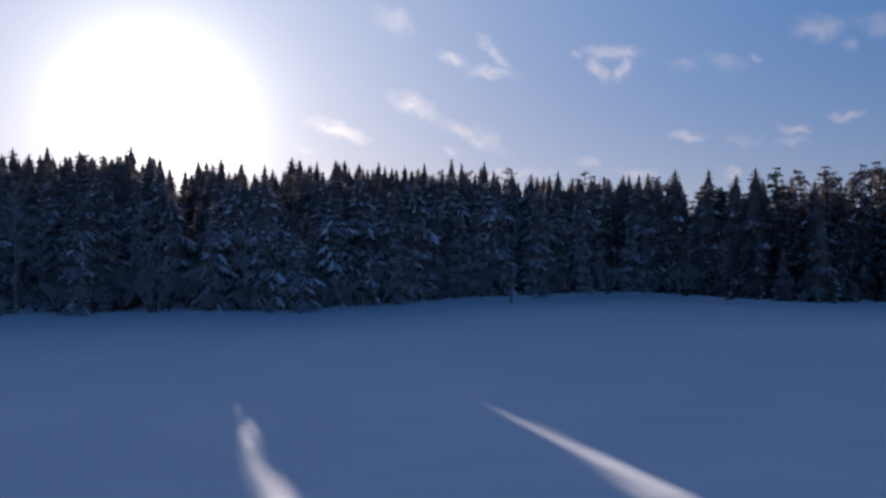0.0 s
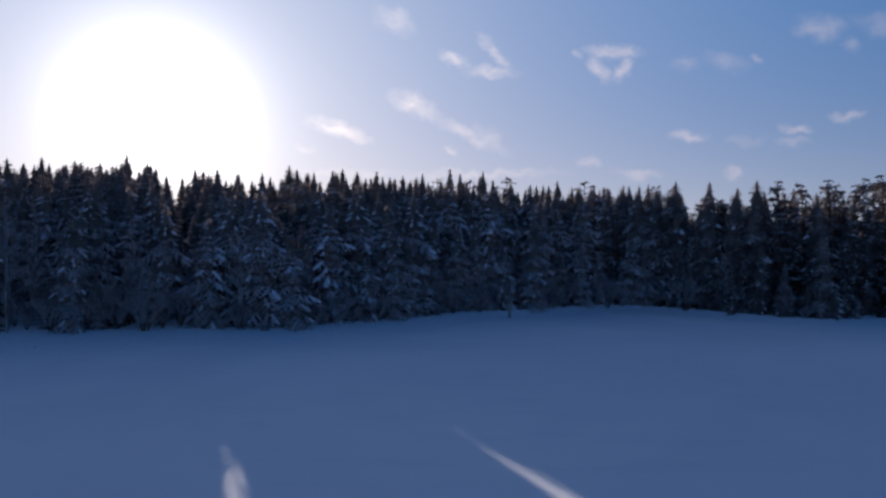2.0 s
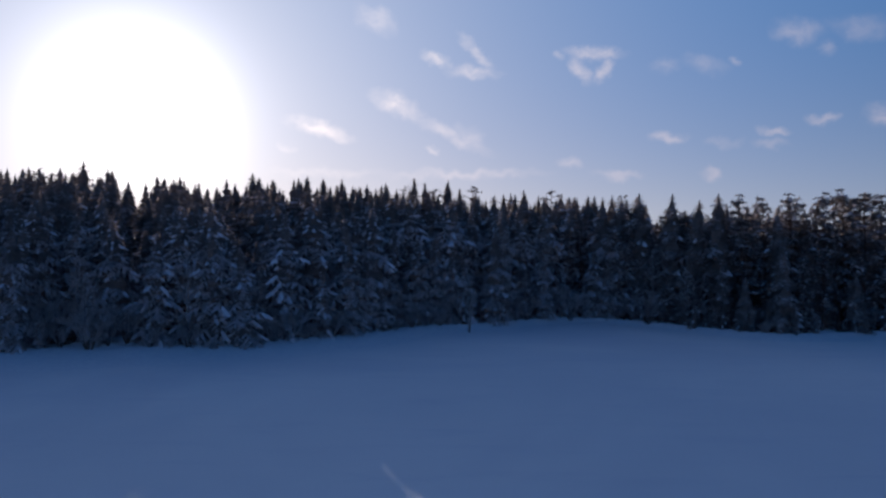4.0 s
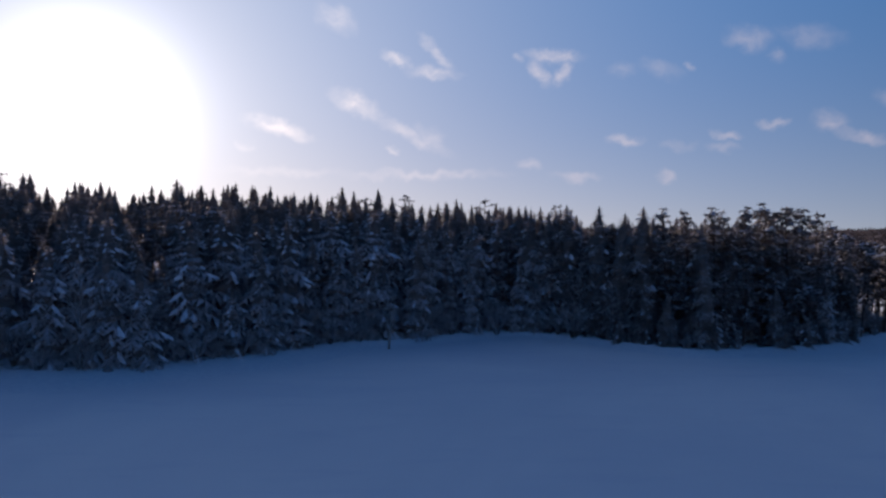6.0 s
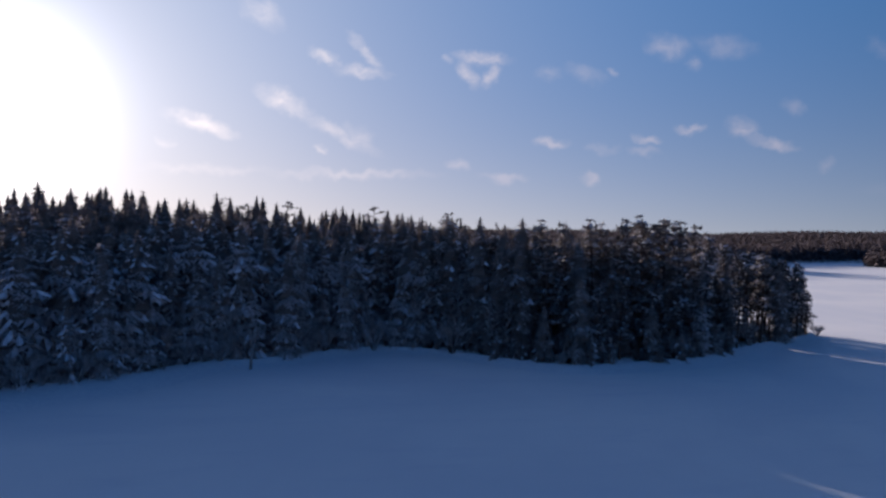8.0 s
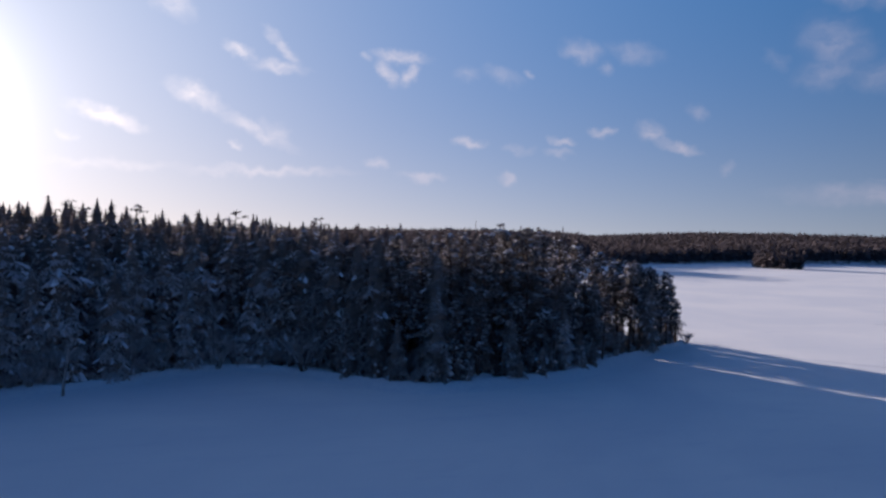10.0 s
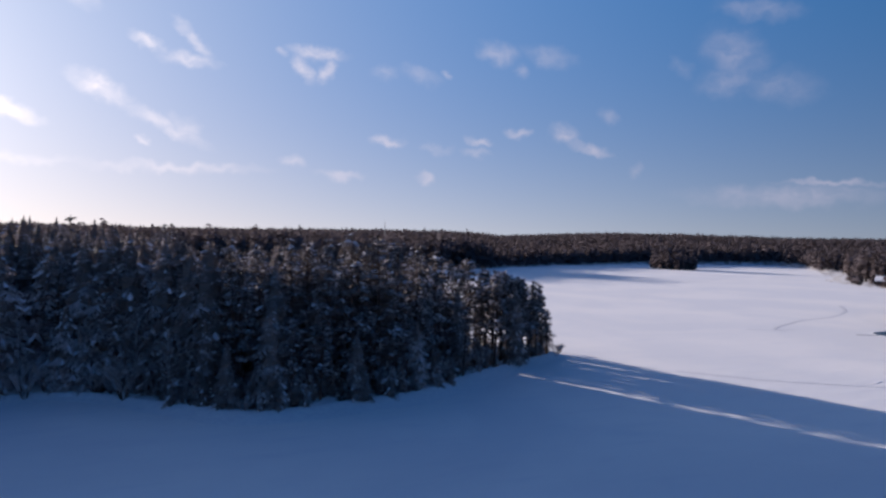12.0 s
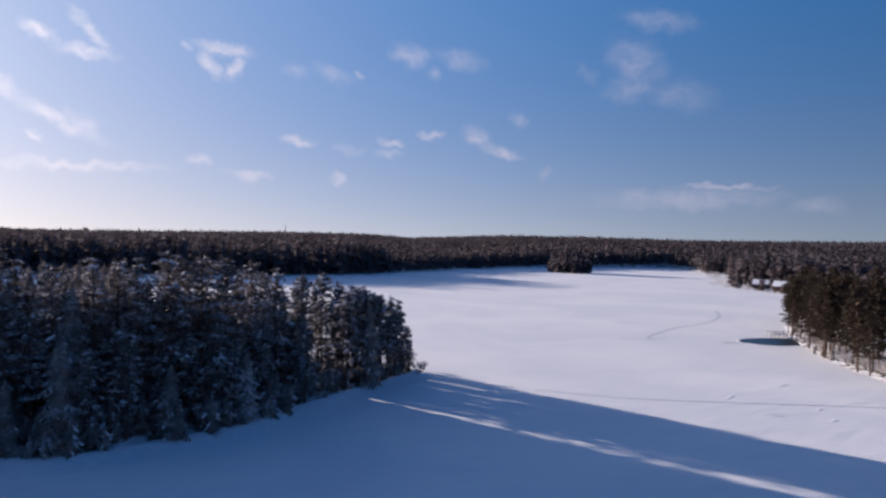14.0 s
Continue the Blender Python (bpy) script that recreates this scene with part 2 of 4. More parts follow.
M_STEEL = material("galvanised_steel", plain((0.30, 0.31, 0.32), (0.42, 0.42, 0.43), 1.0), 0.5, 0.5)
M_TWIG = material("frosted_twigs", needles((0.38, 0.34, 0.33), (0.50, 0.46, 0.46), 0.0, 0.9), 0.85, 0.15, 0.35)


# ---- helpers for meshes ----
def mesh_object(name, verts, faces, mat, parent=None, label="", second=None, index=None, smooth=False):
    me = bpy.data.meshes.new(name)
    me.from_pydata([tuple(v) for v in verts], [], faces)
    me.materials.append(mat)
    if second:
        me.materials.append(second)
        me.polygons.foreach_set("material_index", [1 if i in index else 0 for i in range(len(faces))])
    if smooth:
        me.polygons.foreach_set("use_smooth", [True] * len(me.polygons))
    me.update()
    ob = new(name, me)
    if parent:
        ob.parent = parent
    if label:
        ob["label"] = label
    return ob


class Build:
    """Collects vertices and faces of one mesh."""

    def __init__(self):
        self.v, self.f = [], []

    def add(self, verts, faces):
        k = len(self.v)
        self.v.extend(verts)
        self.f.extend(tuple(i + k for i in f) for f in faces)

    def tube(self, points, radii, sides=6, cap=True):
        k = len(self.v)
        n = len(points)
        for i, (p, r) in enumerate(zip(points, radii)):
            d = Vector(points[min(i + 1, n - 1)]) - Vector(points[max(i - 1, 0)])
            d = d.normalized() if d.length > 1e-9 else Vector((0, 0, 1))
            a = d.cross(Vector((0.31, 0.95, 0.05))).normalized()
            b = d.cross(a)
            for s in range(sides):
                t = 2 * math.pi * s / sides
                self.v.append(Vector(p) + a * (r * math.cos(t)) + b * (r * math.sin(t)))
        for i in range(n - 1):
            for s in range(sides):
                q = (s + 1) % sides
                self.f.append((k + i * sides + s, k + i * sides + q, k + (i + 1) * sides + q, k + (i + 1) * sides + s))
        if cap:
            self.f.append(tuple(k + (n - 1) * sides + s for s in range(sides)))

    def box(self, x0, x1, y0, y1, z0, z1):
        v = [(x, y, z) for x in (x0, x1) for y in (y0, y1) for z in (z0, z1)]
        self.add([Vector(p) for p in v], [(0, 1, 3, 2), (4, 6, 7, 5), (0, 4, 5, 1), (2, 3, 7, 6), (0, 2, 6, 4), (1, 5, 7, 3)])


# ---- the land and the lake ----
SHORE = [(-330, -40), (-220, 38), (-122, 62), (-66, 68), (-45.3, 71.7), (-39, 74), (-30, 73.4), (-23, 75.2), (-16, 77), (-9.4, 82),
         (-1.7, 86.5), (3.5, 92), (8.7, 93), (15, 97), (22, 100.5), (28.7, 100), (36, 93), (44.5, 85.6), (52.6, 85.7), (56.5, 86.8),
         (61.5, 87.6), (66.4, 90), (72.5, 94), (79.9, 98.5), (87, 102.8), (93, 106.2), (95.7, 109.6)]
SHORE += [(94, 118), (87, 126), (74, 135), (57, 148), (33, 163), (0, 180), (-57, 204), (-150, 238)]
SHORE += [(-130, 300), (-40, 350), (30, 384), (57, 381), (85, 376), (108, 366), (127, 357), (153, 351), (193, 350), (227, 364), (272, 388), (330, 404), (373, 411),
          (424, 396), (466, 388), (450, 350), (402, 303), (352, 258), (334, 247), (319, 232), (311, 213), (307, 197), (304, 184), (283, 160), (235, 137),
          (202, 120), (186, 107.3), (171.3, 94.4), (160.3, 81.8), (153.3, 71.3), (148, 55), (150, 10), (148, -60), (120, -170), (30, -260),
          (-120, -280), (-300, -200)]
ISLAND = [(325, 361), (336, 353), (340, 338), (334, 328), (324, 332), (319, 347)]
SH = np.array(SHORE, float)
IS = np.array(ISLAND, float)


def inside(px, py, poly):
    x0, y0 = poly[:, 0], poly[:, 1]
    x1, y1 = np.roll(x0, -1), np.roll(y0, -1)
    res = np.zeros(px.shape, bool)
    for a, b, c, d in zip(x0, y0, x1, y1):
        if b != d:
            res ^= ((b > py) != (d > py)) & (px < (c - a) * (py - b) / (d - b) + a)
    return res


def edge_distance(px, py, poly):
    best = np.full(px.shape, 1e9)
    for (a, b), (c, d) in zip(poly, np.roll(poly, -1, 0)):
        l2 = (c - a) ** 2 + (d - b) ** 2
        t = np.clip(((px - a) * (c - a) + (py - b) * (d - b)) / l2, 0, 1)
        best = np.minimum(best, np.hypot(px - a - t * (c - a), py - b - t * (d - b)))
    return best


def inland(px, py):
    """Metres from the shore: positive on land, negative on the lake."""
    px, py = np.asarray(px, float), np.asarray(py, float)
    lake = inside(px, py, SH) & ~inside(px, py, IS)
    d = np.minimum(edge_distance(px, py, SH), edge_distance(px, py, IS))
    return np.where(lake, -d, d)


RIDGE_AZ = (-60, -10, 0, 10, 18, 25, 28, 36, 43, 50, 57, 63, 90)
RIDGE_EL = (0.0, -0.05, -0.06, 0.0, 0.12, 0.06, -0.24, 0.14, 0.10, -0.02, 0.04, 0.12, 0.1)


def swell(px, py):
    return (np.sin(px * 0.061 + 1.3 * np.sin(py * 0.043)) + np.sin(py * 0.083 + 1.1 * np.sin(px * 0.057)) +
            0.6 * np.sin(px * 0.21 + py * 0.17)) / 2.6


def land_height(px, py, d=None):
    px, py = np.asarray(px, float), np.asarray(py, float)
    d = inland(px, py) if d is None else d
    r = np.hypot(px - 44, py - 16)
    az = np.degrees(np.arctan2(px - 44, py - 16))
    top = 20.3 + 950 * np.tan(np.radians(np.interp(az, RIDGE_AZ, RIDGE_EL))) - 10.0
    t = np.clip((r - 420) / 530, 0, 1)
    hill = top * t * t * (3 - 2 * t)
    bank = 0.9 * (1 - np.exp(-np.maximum(d, 0) / 2.5)) + 1.3 * (1 - np.exp(-np.maximum(d, 0) / 25))
    bank = bank * np.interp(px, (15, 40, 100, 130), (1.0, 0.5, 0.4, 0.25))
    t = np.clip((d - 12) / 75, 0, 1)
    bank = bank + 6.0 * np.clip((25 - px) / 60, 0, 1) * (py < 230) * t * t * (3 - 2 * t)
    h = np.where(d > 0, bank + hill + 0.35 * swell(px, py) * np.clip(d / 6, 0, 1), np.maximum(-0.6, d * 0.4) - 0.02)
    return h


def axis(spans):
    out = []
    for a, b, step in spans:
        out += list(np.arange(a, b, step))
    return np.array(out + [spans[-1][1]])


def build_ground():
    xs = axis([(-4600, -600, 400), (-600, -120, 30), (-120, 240, 2.0), (240, 560, 10), (560, 1400, 60), (1400, 4600, 400)])
    ys = axis([(-4600, -600, 400), (-600, 40, 40), (40, 210, 2.0), (210, 540, 8), (540, 1400, 50), (1400, 4600, 400)])
    gx, gy = np.meshgrid(xs, ys)
    gz = land_height(gx, gy)
    nx, ny = len(xs), len(ys)
    verts = np.stack([gx.ravel(), gy.ravel(), gz.ravel()], 1).tolist()
    faces = [(j * nx + i, j * nx + i + 1, (j + 1) * nx + i + 1, (j + 1) * nx + i) for j in range(ny - 1) for i in range(nx - 1)]
    ob = mesh_object("ground", verts, faces, M_LAND, smooth=True)
    tagged(ob, "snow-covered forest ground rising from the frozen lake", "ground", kind="structure")


def build_lake():
    b = Build()
    xs, ys = np.linspace(-345, 525, 59), np.linspace(-285, 525, 55)
    b.v = [(x, y, 0.0) for y in ys for x in xs]
    n = len(xs)
    b.f = [(j * n + i, j * n + i + 1, (j + 1) * n + i + 1, (j + 1) * n + i) for j in range(len(ys) - 1) for i in range(n - 1)]
    ob = mesh_object("water", b.v, b.f, M_SNOW)
    tagged(ob, "frozen lake under smooth wind-packed white snow", "frozen lake", kind="structure")


build_ground()
build_lake()


# ---- trees ----
def frond(b, base, az, length, lift, rng, fingers):
    """One drooping branch with jagged side twigs, roof-shaped across."""
    ca, sa = math.cos(az), math.sin(az)

    def at(s, side=0.0, drop=0.0):
        r = length * s
        z = length * (lift * s - 0.42 * s * s + 0.16 * s ** 3)
        return Vector((base[0] + ca * r - sa * side, base[1] + sa * r + ca * side, base[2] + z - drop))

    k = len(b.v)
    for i in range(fingers + 1):
        b.v.append(at(0.12 + 0.88 * i / fingers))
    for i in range(fingers):
        s = 0.12 + 0.88 * (i + 0.9) / fingers
        w = length * 0.42 * math.sin(math.pi * min(1, 0.18 + 0.8 * s)) ** 0.8 * rng.uniform(0.75, 1.25) + 0.08
        for sg in (-1, 1):
            b.v.append(at(min(s + 0.10, 1.02), sg * w, w * rng.uniform(0.25, 0.6)))
            q = len(b.v) - 1
            b.f.append((k + i, k + i + 1, q) if sg < 0 else (k + i + 1, k + i, q))


def sleeve(b, base, az, length, lift, rng):
    """Snow lying along the outer half of a drooping branch, thickest towards its end."""
    ca, sa = math.cos(az), math.sin(az)
    k = len(b.v)
    start = max(rng.uniform(0.30, 0.60), 1.0 - 1.1 / length)
    wide = min(length, 2.2) * rng.uniform(0.06, 0.12) + 0.04
    for i, w in enumerate((0.35, 0.9, 1.0, 0.25)):
        t = start + (1.02 - start) * i / 3
        r, z = length * t, length * (lift * t - 0.42 * t * t + 0.16 * t ** 3)
        for side, up in ((-1, -0.45 * w * wide), (0, 0.05 + 0.45 * w * wide), (1, -0.45 * w * wide)):
            q = side * w * wide * rng.uniform(0.8, 1.2)
            b.v.append(Vector((base[0] + ca * r - sa * q, base[1] + sa * r + ca * q, base[2] + z + up + 0.03)))
    for i in range(3):
        a = k + 3 * i
        b.f.extend(((a, a + 3, a + 4, a + 1), (a + 1, a + 4, a + 5, a + 2)))
    b.f.append((k + 9, k + 11, k + 10))


def pad(b, centre, az, length, width, height, droop=0.0):
    """A pillow of snow on a branch."""
    ca, sa = math.cos(az), math.sin(az)
    k = len(b.v)
    for i in range(6):
        t = math.pi * i / 3
        u, w = length * math.cos(t), width * math.sin(t)
        b.v.append(Vector((centre[0] + ca * u - sa * w, centre[1] + sa * u + ca * w, centre[2] - droop * u - 0.03)))
    b.v.append(Vector((centre[0], centre[1], centre[2] + height)))
    for i in range(6):
        b.f.append((k + i, k + (i + 1) % 6, k + 6))


def spruce_mesh(crown, snow, height, radius, rng, step=0.52, per=8, fingers=4, load=0.5, low=0.05, foot=(0, 0, 0), bare=None):
    """A spruce's crown of drooping whorls round a dense dark heart. bare: collects the faces of the wind-swept top."""
    fx, fy, fz = foot
    z = height * low
    gap = rng.uniform(0, 6)
    start = len(crown.f)
    # heart of inner twigs
    k = len(crown.v)
    levels = [low + (0.995 - low) * i / 13 for i in range(14)]
    for j, u in enumerate(levels):
        r = (0.44 + 0.34 * u) * (1.22 if j % 2 else 0.74) * min(0.30 * height * (1 - u) + 0.03, radius * (1.10 - 0.55 * u))
        for i in range(7):
            a = 0.9 * i + u * 3
            q = r * rng.uniform(0.7, 1.25)
            crown.v.append(Vector((fx + q * math.cos(a), fy + q * math.sin(a), fz + height * u + rng.uniform(-0.15, 0.15) * (1.2 - u))))
    for j in range(13):
        for i in range(7):
            n = (i + 1) % 7
            crown.f.append((k + j * 7 + i, k + j * 7 + n, k + (j + 1) * 7 + n, k + (j + 1) * 7 + i))
    if bare is not None:
        bare.update(range(start, len(crown.f)))
    while z < height * 0.985:
        u = z / height
        reach = (min(0.45 * (height - z) + 0.10, radius * (1.20 - 0.55 * u)) + 0.20) * (0.86 + 0.18 * math.sin(z * 2.3 + gap))
        count = max(6, round(per * (0.6 + 0.4 * (1 - u))))
        turn = rng.uniform(0, 6.28)
        first = len(crown.f)
        for i in range(count):
            az = turn + 6.283 * i / count + rng.uniform(-0.25, 0.25)
            ln = reach * rng.uniform(0.55, 1.2)
            lift = -0.28 + 0.30 * u ** 3 + rng.uniform(-0.12, 0.12)
            root = (fx, fy, fz + z + rng.uniform(-0.15, 0.15))
            frond(crown, root, az, ln, lift, rng, fingers)
            if snow is not None and ln > 0.45 and rng.random() < load * (1.15 - 0.75 * u) * (0.35 + 0.65 * (math.sin(2.1 * az + 0.9 * z + gap) > -0.2)):
                sleeve(snow, root, az, ln, lift, rng)
        if bare is not None and u > 0.80 + 0.08 * math.sin(gap + z):
            bare.update(range(first, len(crown.f)))
        z += step * (0.55 + 0.75 * (1 - u)) * rng.uniform(0.8, 1.2)
    crown.add([Vector((fx - 0.10, fy, fz + height * 0.95)), Vector((fx + 0.10, fy + 0.05, fz + height * 0.95)), Vector((fx, fy, fz + height * 1.01))], [(0, 1, 2)])


def tuft(b, c, size, rng, n):
    """A clump of needle sprays."""
    for _ in range(n):
        d = Vector((rng.gauss(0, 1), rng.gauss(0, 1), rng.gauss(0, 0.55)))
        d = d.normalized() * size * rng.uniform(0.35, 1.0)
        p = Vector(c) + Vector((d.x, d.y, d.z * 0.5 - 0.16 * (d.x * d.x + d.y * d.y) / size))
        a = Vector((rng.gauss(0, 1), rng.gauss(0, 1), rng.gauss(0.1, 0.4))).normalized()
        e = a.cross(Vector((rng.gauss(0, 0.5), rng.gauss(0, 0.5), 1))).normalized()
        l = size * rng.uniform(0.3, 0.55)
        b.add([p - a * l, p + e * l * 0.5, p + a * l, p - e * l * 0.45 - Vector((0, 0, l * 0.25))], [(0, 1, 2), (0, 2, 3)])


def pine_mesh(wood, crown, snow, height, radius, rng, clumps=46, sprays=16, load=0.16, foot=(0, 0, 0), start=0.38, cone=0.0):
    f = Vector(foot)
    lean = Vector((rng.uniform(-0.4, 0.4), rng.uniform(-0.4, 0.4), 0))
    spine = [f + lean * (t * t) + Vector((0.12 * math.sin(5 * t + radius), 0.12 * math.cos(4 * t), height * t)) for t in (0, 0.2, 0.4, 0.6, 0.8, 0.97)]
    if wood is not None:
        base = 0.012 * height
        wood.tube(spine, [base * (1.15 - t) for t in (-0.1, 0.2, 0.4, 0.6, 0.8, 1.0)], 7)
    for i in range(clumps):
        u = start + (1 - start) * ((i + rng.random()) / clumps) ** 0.9
        shape = math.sin(math.pi * min(1.0, (u - start) / (1 - start) * 0.78 + 0.17)) ** 0.7
        shape += cone * (1.12 * (1.06 - (u - start) / (1 - start)) ** 0.8 - shape)
        az = i * 2.4 + rng.uniform(-0.5, 0.5)
        r = radius * shape * rng.uniform(0.35, 1.1)
        root = f + lean * (u * u) + Vector((0, 0, height * (u - 0.035)))
        tip = root + Vector((math.cos(az) * r, math.sin(az) * r, rng.uniform(-0.15, 0.35) + r * 0.12))
        if wood is not None:
            mid = root.lerp(tip, 0.5) + Vector((0, 0, -0.12))
            wood.tube([root, mid, tip], [0.07, 0.05, 0.02], 4, False)
        size = rng.uniform(0.5, 1.0) * (0.54 + 0.16 * radius)
        tuft(crown, tip, size, rng, sprays)
        if snow is not None and rng.random() < load:
            pad(snow, tip + Vector((0, 0, size * 0.35)), az, size * rng.uniform(0.4, 0.7), size * rng.uniform(0.35, 0.55), 0.15)


def twigs(b, p, d, length, radius, depth, rng, spread=0.55):
    """A bare branch that forks."""
    end = p + d * length
    mid = p.lerp(end, 0.5) + Vector((rng.uniform(-1, 1), rng.uniform(-1, 1), 0)) * length * 0.05
    b.tube([p, mid, end], [radius, radius * 0.85, radius * 0.6], 3, False) if depth > 1 else b.tube([p, end], [radius, radius * 0.6], 3, False)
    if depth == 0:
        return
    for _ in range(rng.choice((2, 3, 3))):
        q = p.lerp(end, rng.uniform(0.45, 1.0))
        nd = (d + Vector((rng.gauss(0, spread), rng.gauss(0, spread), rng.gauss(0.12, spread * 0.5)))).normalized()
        twigs(b, q, nd, length * rng.uniform(0.55, 0.8), radius * 0.6, depth - 1, rng, spread)


def tree_root(name, label, category, group):
    e = new(name)
    e.empty_display_size = 0.5
    return tagged(e, label, category, group)


def make_spruce(height, radius, seed, snowy, parts_mat, young=False):
    rng = random.Random(seed)
    if young:
        root = tree_root("young_spruce", "young dark spruce in the undergrowth at the lake edge", "spruce", "young spruces on the shore")
    else:
        root = tree_root("spruce_tree", "tall snow-laden spruce with drooping branches on the lake shore" if snowy else "dark green spruce with a little snow in the forest",
                         "spruce", "spruces on the shore")
    t = Build()
    t.tube([(0, 0, -0.6), (0, 0, height * 0.3), (0, 0, height * 0.7), (0, 0, height)], [0.0115 * height, 0.009 * height, 0.005 * height, 0.01], 7)
    mesh_object("trunk", t.v, t.f, M_BARK, root, "grey-brown bark")
    c, s = Build(), Build()
    bare = set()
    spruce_mesh(c, s, height, radius, rng, load=0.62 if snowy else 0.22, bare=bare)
    mesh_object("crown", c.v, c.f, parts_mat, root, "dark needles with frost", M_SPRUCE, bare)
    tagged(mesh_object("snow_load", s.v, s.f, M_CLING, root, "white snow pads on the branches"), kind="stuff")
    return root


def make_pine(height, radius, seed, bare=False, east=False):
    rng = random.Random(seed)
    root = tree_root("pine_tree", "slender pine with a tall bare trunk on the cape" if bare else "brown-green snowless pine on the sunny shore" if east else "pine with a reddish trunk and dark ragged crown", "pine", "pines on the shore")
    w, c, s = Build(), Build(), Build()
    pine_mesh(w, c, None if east else s, height, radius, rng, clumps=54 if east else 50, sprays=18, start=rng.uniform(0.14, 0.34) if bare else rng.uniform(0.26, 0.38) if east else rng.uniform(0.12, 0.32),
              cone=rng.uniform(0.55, 0.9) if bare else 0.25 if east else rng.uniform(0.75, 1.0))
    mesh_object("trunk", w.v, w.f, M_PBARK, root, "reddish brown bark with bare limbs")
    mesh_object("crown", c.v, c.f, M_PINE if east else M_RIMED, root, "brownish green needle clumps" if east else "dark rimed needle clumps")
    if not east:
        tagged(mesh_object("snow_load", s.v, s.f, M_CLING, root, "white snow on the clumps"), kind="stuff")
    return root


def make_birch(height, seed, bush=False):
    rng = random.Random(seed)
    name = "shrub" if bush else "birch_tree"
    root = tree_root(name, "leafless frosted willow shrub at the lake edge" if bush else "bare frosted birch with fine pale twigs",
                     "shrub" if bush else "birch", "frosted shrubs on the shore" if bush else "bare birches on the shore")
    w, c = Build(), Build()
    if bush:
        for i in range(11):
            a = i * 0.9 + rng.random()
            d = Vector((math.cos(a) * 0.5, math.sin(a) * 0.5, 1)).normalized()
            w.tube([Vector((0, 0, -0.2)), d * height * 0.3], [0.04, 0.025], 4, False)
            twigs(c, d * height * 0.3, d, height * 0.34, 0.05, 4, rng, 0.5)
        mesh_object("stem", w.v, w.f, M_BARK, root)
    else:
        spine = [Vector((0.15 * math.sin(3 * t + seed), 0.15 * math.cos(2 * t + seed), height * t)) for t in (-0.03, 0.25, 0.5, 0.75, 0.95)]
        w.tube(spine, [0.12, 0.1, 0.075, 0.05, 0.02], 6)
        for i in range(16):
            u = 0.28 + 0.66 * i / 15
            a = i * 2.4 + rng.uniform(-0.4, 0.4)
            d = Vector((math.cos(a), math.sin(a), 0.9)).normalized()
            twigs(c, Vector((0, 0, height * u)), d, height * 0.13 * (1.25 - u), 0.05, 4, rng, 0.55)
        mesh_object("trunk", w.v, w.f, M_BIRCH, root, "pale bark")
    tagged(mesh_object("brushwood", c.v, c.f, M_TWIG, root, "fine frosted twigs"), kind="stuff")
    return root


SKYLINE_AZ = (-34, -24, -16, -8, 0, 8, 17, 22, 28, 33, 42)
SKYLINE_EL = (4.9, 5.4, 5.0, 5.2, 5.3, 4.85, 4.65, 4.0, 4.1, 3.5, 2.4)


def treetop(x, y, z=2.0):
    """Typical height of the forest: it climbs away from the shore under an even skyline, and sinks towards the cape."""
    age = float(np.interp(x, (-110, -28, 9, 42, 52, 60, 68, 80, 88, 95), (19.5, 19, 18.2, 17.4, 17.6, 17.4, 16.7, 15.2, 13.4, 11.6)))
    az = math.degrees(math.atan2(x, y))
    line = 9.0 + math.hypot(x, y) * math.tan(radians(float(np.interp(az, SKYLINE_AZ, SKYLINE_EL)))) - z
    return min(age, line)


# narrow lanes between the trees through which the low sun reaches the ice: far end of each streak of light, half width
BEAMS = [(0.2, 42.0, -0.42), (-9.1, 32.0, -0.18), (47.6, 44.5, -0.30), (80.0, 99.0, -0.72)]


def height_limit(x, y, z, broad=False):
    """How high a tree may grow: beside the lanes of light, on the low back of the cape, and at its tapering end."""
    limit = 99.0
    for bx, by, half in BEAMS:
        along = (x - bx) * SUN_DIR.x + (y - by) * SUN_DIR.y
        across = abs((x - bx) * SUN_DIR.y - (y - by) * SUN_DIR.x)
        if along > 0 and across < half + (1.0 if broad else 6.0):
            spare = 0.0 if broad else max(0.0, across - half - 0.2) / 0.36
            limit = min(limit, max(1.2, along * math.tan(radians(SUN_EL)) * 1.02 - 0.3 - z + spare))
    if 42 < x < 100:
        far = math.hypot(x - 44, y - 16)
        limit = min(limit, 20.6 + 1.3 * (x < 55) - far * float(np.interp(far, (60, 75, 95, 120), (0.029, 0.035, 0.047, 0.058))) - z)
    if 76 < x < 100:
        limit = min(limit, max(2.2, (129.6 - 0.927 * x - 0.375 * y) / 0.55))
    return limit


def scatter(rng, x0, x1, y0, y1, gap, keep):
    """Points at least about gap apart, on a jittered lattice."""
    out = []
    ny, nx = int((y1 - y0) / gap), int((x1 - x0) / gap)
    for j in range(ny):
        for i in range(nx):
            out.append((x0 + gap * (i + 0.5 * (j % 2) + rng.uniform(-0.4, 0.4)), y0 + gap * (j + rng.uniform(-0.4, 0.4))))
    a = np.array(out)
    d = inland(a[:, 0], a[:, 1])
    h = land_height(a[:, 0], a[:, 1], d)
    return [(x, y, z, q) for (x, y), z, q in zip(out, h, d) if keep(x, y, q)]


def place(proto, size, x, y, z, rng, lean=2.0):
    m = pose(x, y, z - 0.05, rng.uniform(-lean, lean), rng.uniform(-lean, lean), rng.uniform(0, 360)) @ Matrix.Diagonal((size * rng.uniform(0.9, 1.12), size * rng.uniform(0.9, 1.12), size, 1))
    return m


